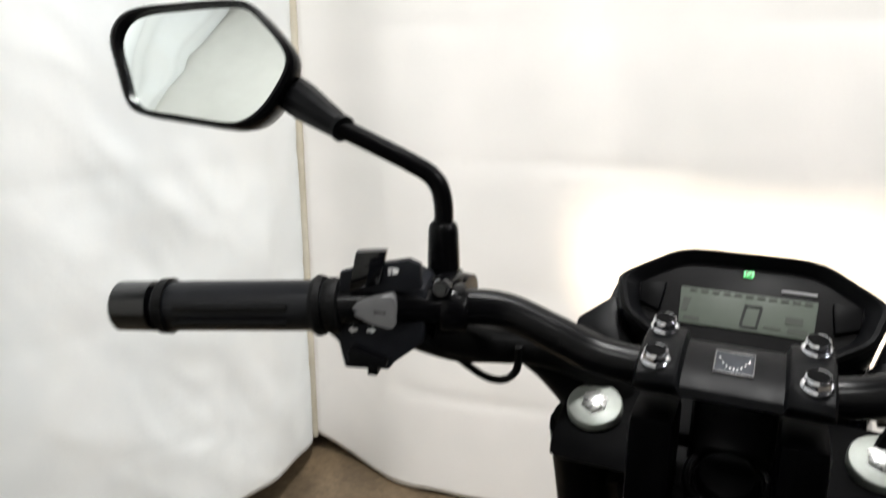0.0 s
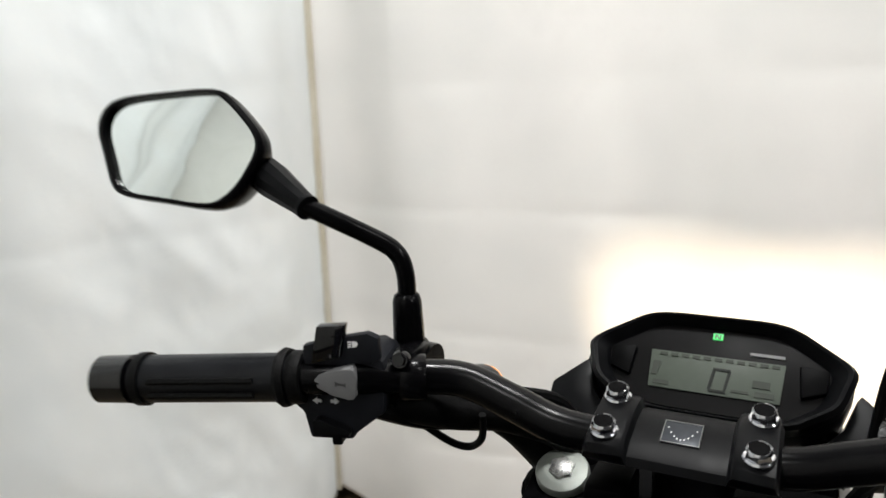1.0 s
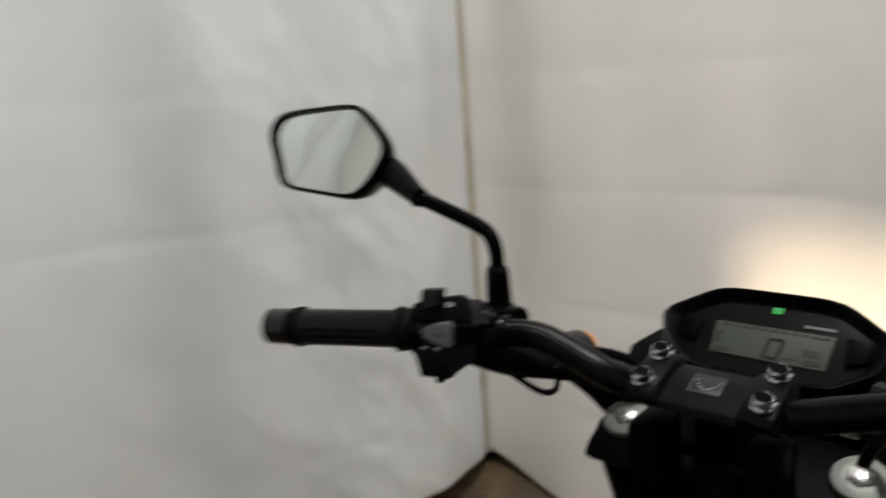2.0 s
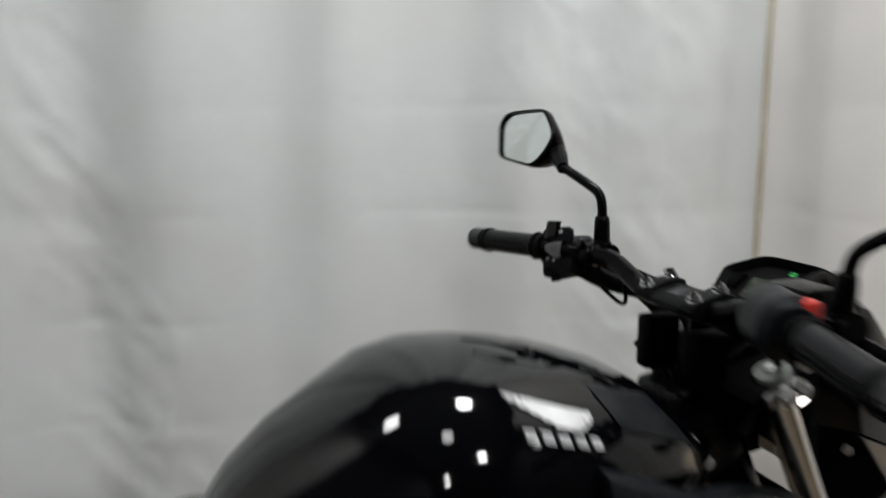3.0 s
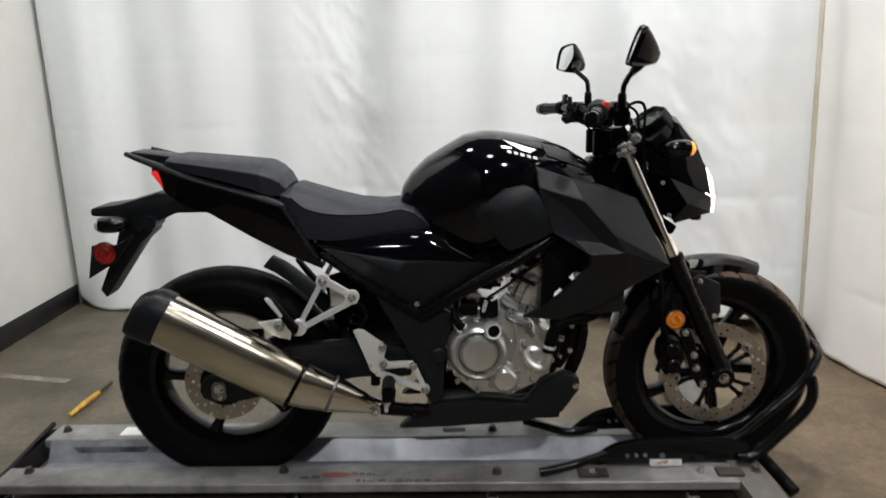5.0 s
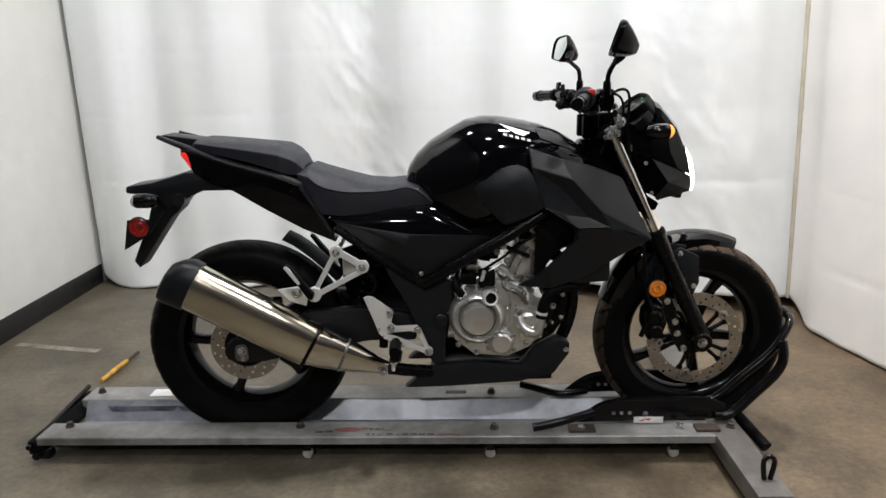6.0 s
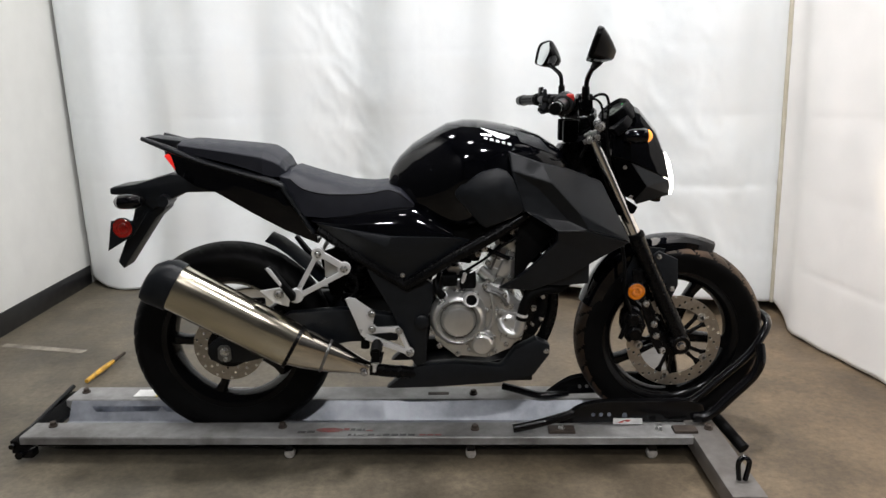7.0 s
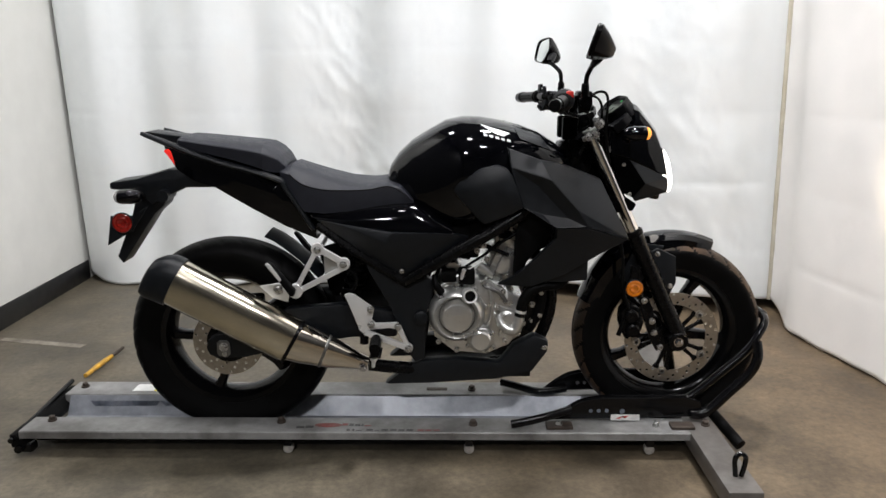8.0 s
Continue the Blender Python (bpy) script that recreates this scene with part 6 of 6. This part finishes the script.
part("end_plate", plate([(-1.058, 0.03), (-1.012, 0.03), (-1.012, 0.045), (-1.043, 0.072), (-1.06, 0.072)], -0.185, 0.18, 0.003), rubber, dolly, "black hinged end plate")
part("end_foot", join(box(-1.04, -0.995, -0.186, -0.15, 0.014, 0.04, 0.006), lathe([(0, 0.012), (0.014, 0.012)], (-1.03, -0.186, 0.03), (0, -1, 0), 16)), black_steel, dolly, "black end foot")
for cx in (-0.214, 0.341, 0.888):
    for cy in (-0.15, 0.15):
        part("caster_fork", box(cx - 0.012, cx + 0.012, cy - 0.016, cy + 0.016, 0.028, 0.06, 0.003), black_steel, dolly)
        part("caster", lathe([(-0.012, 0.013), (-0.009, 0.016), (0.009, 0.016), (0.012, 0.013)], (cx, cy, 0.016), (0, 1, 0), 20), caster_mat, dolly, "small plastic caster")
for bx, by in ((-0.965, -0.11), (-0.24, -0.118), (0.354, -0.132), (1.06, -0.132), (-0.99, 0.145), (0.354, 0.126)):
    part("rail_bolt", hexbolt((bx, by, 0.084 if by < 0 else 0.082), 0.01, 0.016, (0, 0, 1)), rust, dolly)

scuff = bmesh.new()
for x0, x1 in ((-0.94, -0.7), (-0.7, -0.4)):
    scuff.faces.new([scuff.verts.new(p) for p in ((x0, 0.0735, 0.0632), (x1, 0.074, 0.0638), (x1 - 0.01, 0.0655, 0.0495), (x0 + 0.02, 0.0645, 0.0478))])
bmesh.ops.solidify(scuff, geom=list(scuff.faces), thickness=0.0008)
part("scuff_band", scuff, scuff_mat, dolly, "dark rubbed band along the trough", smooth=0)

# wheel chock
def side_y(s, y):
    """The chock stands square on the dolly, a little off the bike's centre line."""
    return s * y - (0.08 if s > 0 else 0.0)


chock = empty("wheel_chock", "black tubular steel front wheel chock bolted on the dolly", "wheel chock")
for s in SIDES:
    bar_line = [(0.861, -0.19, 0.101), (0.921, -0.188, 0.111), (0.973, -0.182, 0.122), (1.046, -0.157, 0.131)] if s < 0 else [(0.86, 0.118, 0.102), (0.9, 0.096, 0.1), (0.97, 0.05, 0.098), (1.02, 0.046, 0.1), (1.07, 0.055, 0.104)]
    part("side_bar", tube(bar_line, 0.0125, 12), black_steel, chock, "black steel chock side bar")
    part("side_plate", plate([(0.996, 0.094), (1.039, 0.128), (1.082, 0.154), (1.142, 0.163), (1.401, 0.161), (1.446, 0.148), (1.459, 0.110), (1.441, 0.096)], side_y(s, 0.14), side_y(s, 0.15), 0.004), black_steel, chock, "black folded steel side plate")
    part("plate_lip", tube([(1.003, side_y(s, 0.144), 0.1), (1.04, side_y(s, 0.144), 0.129), (1.083, side_y(s, 0.144), 0.153), (1.142, side_y(s, 0.144), 0.163), (1.194, side_y(s, 0.144), 0.164), (1.402, side_y(s, 0.144), 0.161)], 0.007, 8), black_steel, chock)
    part("arm", tube([(1.417, side_y(s, 0.150), 0.106), (1.466, side_y(s, 0.152), 0.113), (1.529, side_y(s, 0.152), 0.175), (1.590, side_y(s, 0.152), 0.240), (1.609, side_y(s, 0.152), 0.290), (1.607, side_y(s, 0.140), 0.337)], 0.015, 14), black_steel, chock, "black steel chock arm")
    part("upper_arm", tube([(1.383, side_y(s, 0.107), 0.131), (1.435, side_y(s, 0.107), 0.148), (1.510, side_y(s, 0.107), 0.214), (1.593, side_y(s, 0.104), 0.290), (1.633, side_y(s, 0.097), 0.349), (1.654, side_y(s, 0.080), 0.381), (1.664, side_y(s, 0.030), 0.389), (1.664, 0, 0.39)], 0.0125, 12), black_steel, chock)
    for hx in (1.110, 1.134, 1.159):
        part("hole_plug", lathe([(0, 0.006), (0.002, 0.006)], (hx, -0.1505 if s < 0 else 0.0595, 0.122), (0, -1, 0), 12), scuff_mat if s < 0 else dolly_paint, chock)
    part("plate_rivet", hexbolt((1.207, side_y(s, 0.15), 0.118), 0.006, 0.006, (0, s, 0)), scuff_mat, chock)
sticker = part("sticker", plate([(1.172, 0.09), (1.261, 0.088), (1.261, 0.107), (1.172, 0.109)], -0.1528, -0.1505, 0), white_plate, chock, "small white sticker with red print")
part("sticker_print", plate([(1.185, 0.095), (1.2, 0.095), (1.208, 0.104), (1.217, 0.096), (1.225, 0.104), (1.203, 0.102)], -0.1536, -0.153, 0), red_ink, sticker)
part("foot_bar", tube([(1.485, 0.03, 0.1), (1.522, -0.09, 0.066), (1.562, -0.195, 0.022)], 0.018, 12), rubber, chock)

# loose tool on the floor
tool = empty("lever_tool", "yellow-handled steel bar lying beyond the dolly", "tool")
tool.matrix_world = pose(-0.712, 0.43, 0.014, 0, 0, 84)
part("handle", tube([(0, 0, 0.0), (0.1, 0, 0.003), (0.19, 0, 0.004)], [0.008, 0.011, 0.009], 12), yellow_paint, tool, "yellow grip")
part("rod", tube([(0.18, 0, 0.004), (0.28, 0, 0.006)], 0.007, 10), rust, tool)

# lettering on the near rail, as plain bars and shapes, worn thin in places
for k, (x0, x1, y0, y1, ink) in enumerate(((-0.186, -0.162, -0.158, -0.146, worn_dark), (-0.158, -0.134, -0.155, -0.143, worn_dark), (-0.048, -0.03, -0.14, -0.126, worn_red), (-0.026, -0.012, -0.142, -0.128, worn_dark), (-0.008, 0.008, -0.143, -0.13, worn_dark), (0.012, 0.018, -0.143, -0.13, worn_dark), (0.022, 0.042, -0.144, -0.139, worn_red), (-0.03, -0.02, -0.174, -0.164, worn_dark), (-0.012, -0.006, -0.174, -0.164, worn_dark), (0.0, 0.018, -0.174, -0.171, worn_dark), (0.03, 0.05, -0.174, -0.163, worn_dark), (0.055, 0.07, -0.174, -0.171, worn_dark), (0.076, 0.096, -0.174, -0.163, worn_dark), (0.102, 0.122, -0.174, -0.163, worn_dark), (0.128, 0.146, -0.174, -0.163, worn_dark), (0.152, 0.172, -0.174, -0.163, worn_dark), (0.186, 0.205, -0.173, -0.165, worn_red), (0.209, 0.228, -0.173, -0.165, worn_red), (0.232, 0.252, -0.173, -0.165, worn_red))):
    part("letter_bar", box(x0, x1, y0, y1, 0.0842, 0.0849, 0), ink, dolly)
part("letter_blob", loft([[(-0.09 + 0.042 * math.cos(a), -0.138 + 0.014 * math.sin(a), z) for a in [2 * math.pi * k / 24 for k in range(24)]] for z in (0.0842, 0.0848)]), worn_red, dolly, "worn dark red oval print", smooth=0)
part("label_plate", box(-0.81, -0.735, 0.11, 0.165, 0.0822, 0.0832, 0), white_plate, dolly, "white warning label")
part("label_corner", box(-0.735, -0.7, 0.11, 0.165, 0.0822, 0.0832, 0), yellow_ink, dolly)
part("rail_foot_plate", box(0.575, 0.655, -0.165, -0.125, 0.084, 0.094, 0.003), rust, dolly)
part("plate_bolt", hexbolt((0.615, -0.145, 0.094), 0.008, 0.006, (0, 0, 1)), bolt_steel, dolly)
part("plate_bolt", hexbolt((0.91, -0.135, 0.084), 0.009, 0.014, (0, 0, 1)), bolt_steel, dolly)
part("rail_foot_plate", box(0.95, 1.02, -0.165, -0.125, 0.084, 0.094, 0.003), rust, dolly)
for px, py in ((0.2, 0.12), (0.6, 0.11)):
    part("scuff_plate", box(px, px + 0.07, py, py + 0.02, 0.0822, 0.084, 0.0005), rust, dolly)
part("floor_mark", box(-0.21, 0.21, -0.02, 0.02, 0.0005, 0.0015, 0, pose(-1.09, 0.832, 0, 0, 0, -14)), chalk, floor_ob, "pale worn line on the floor")
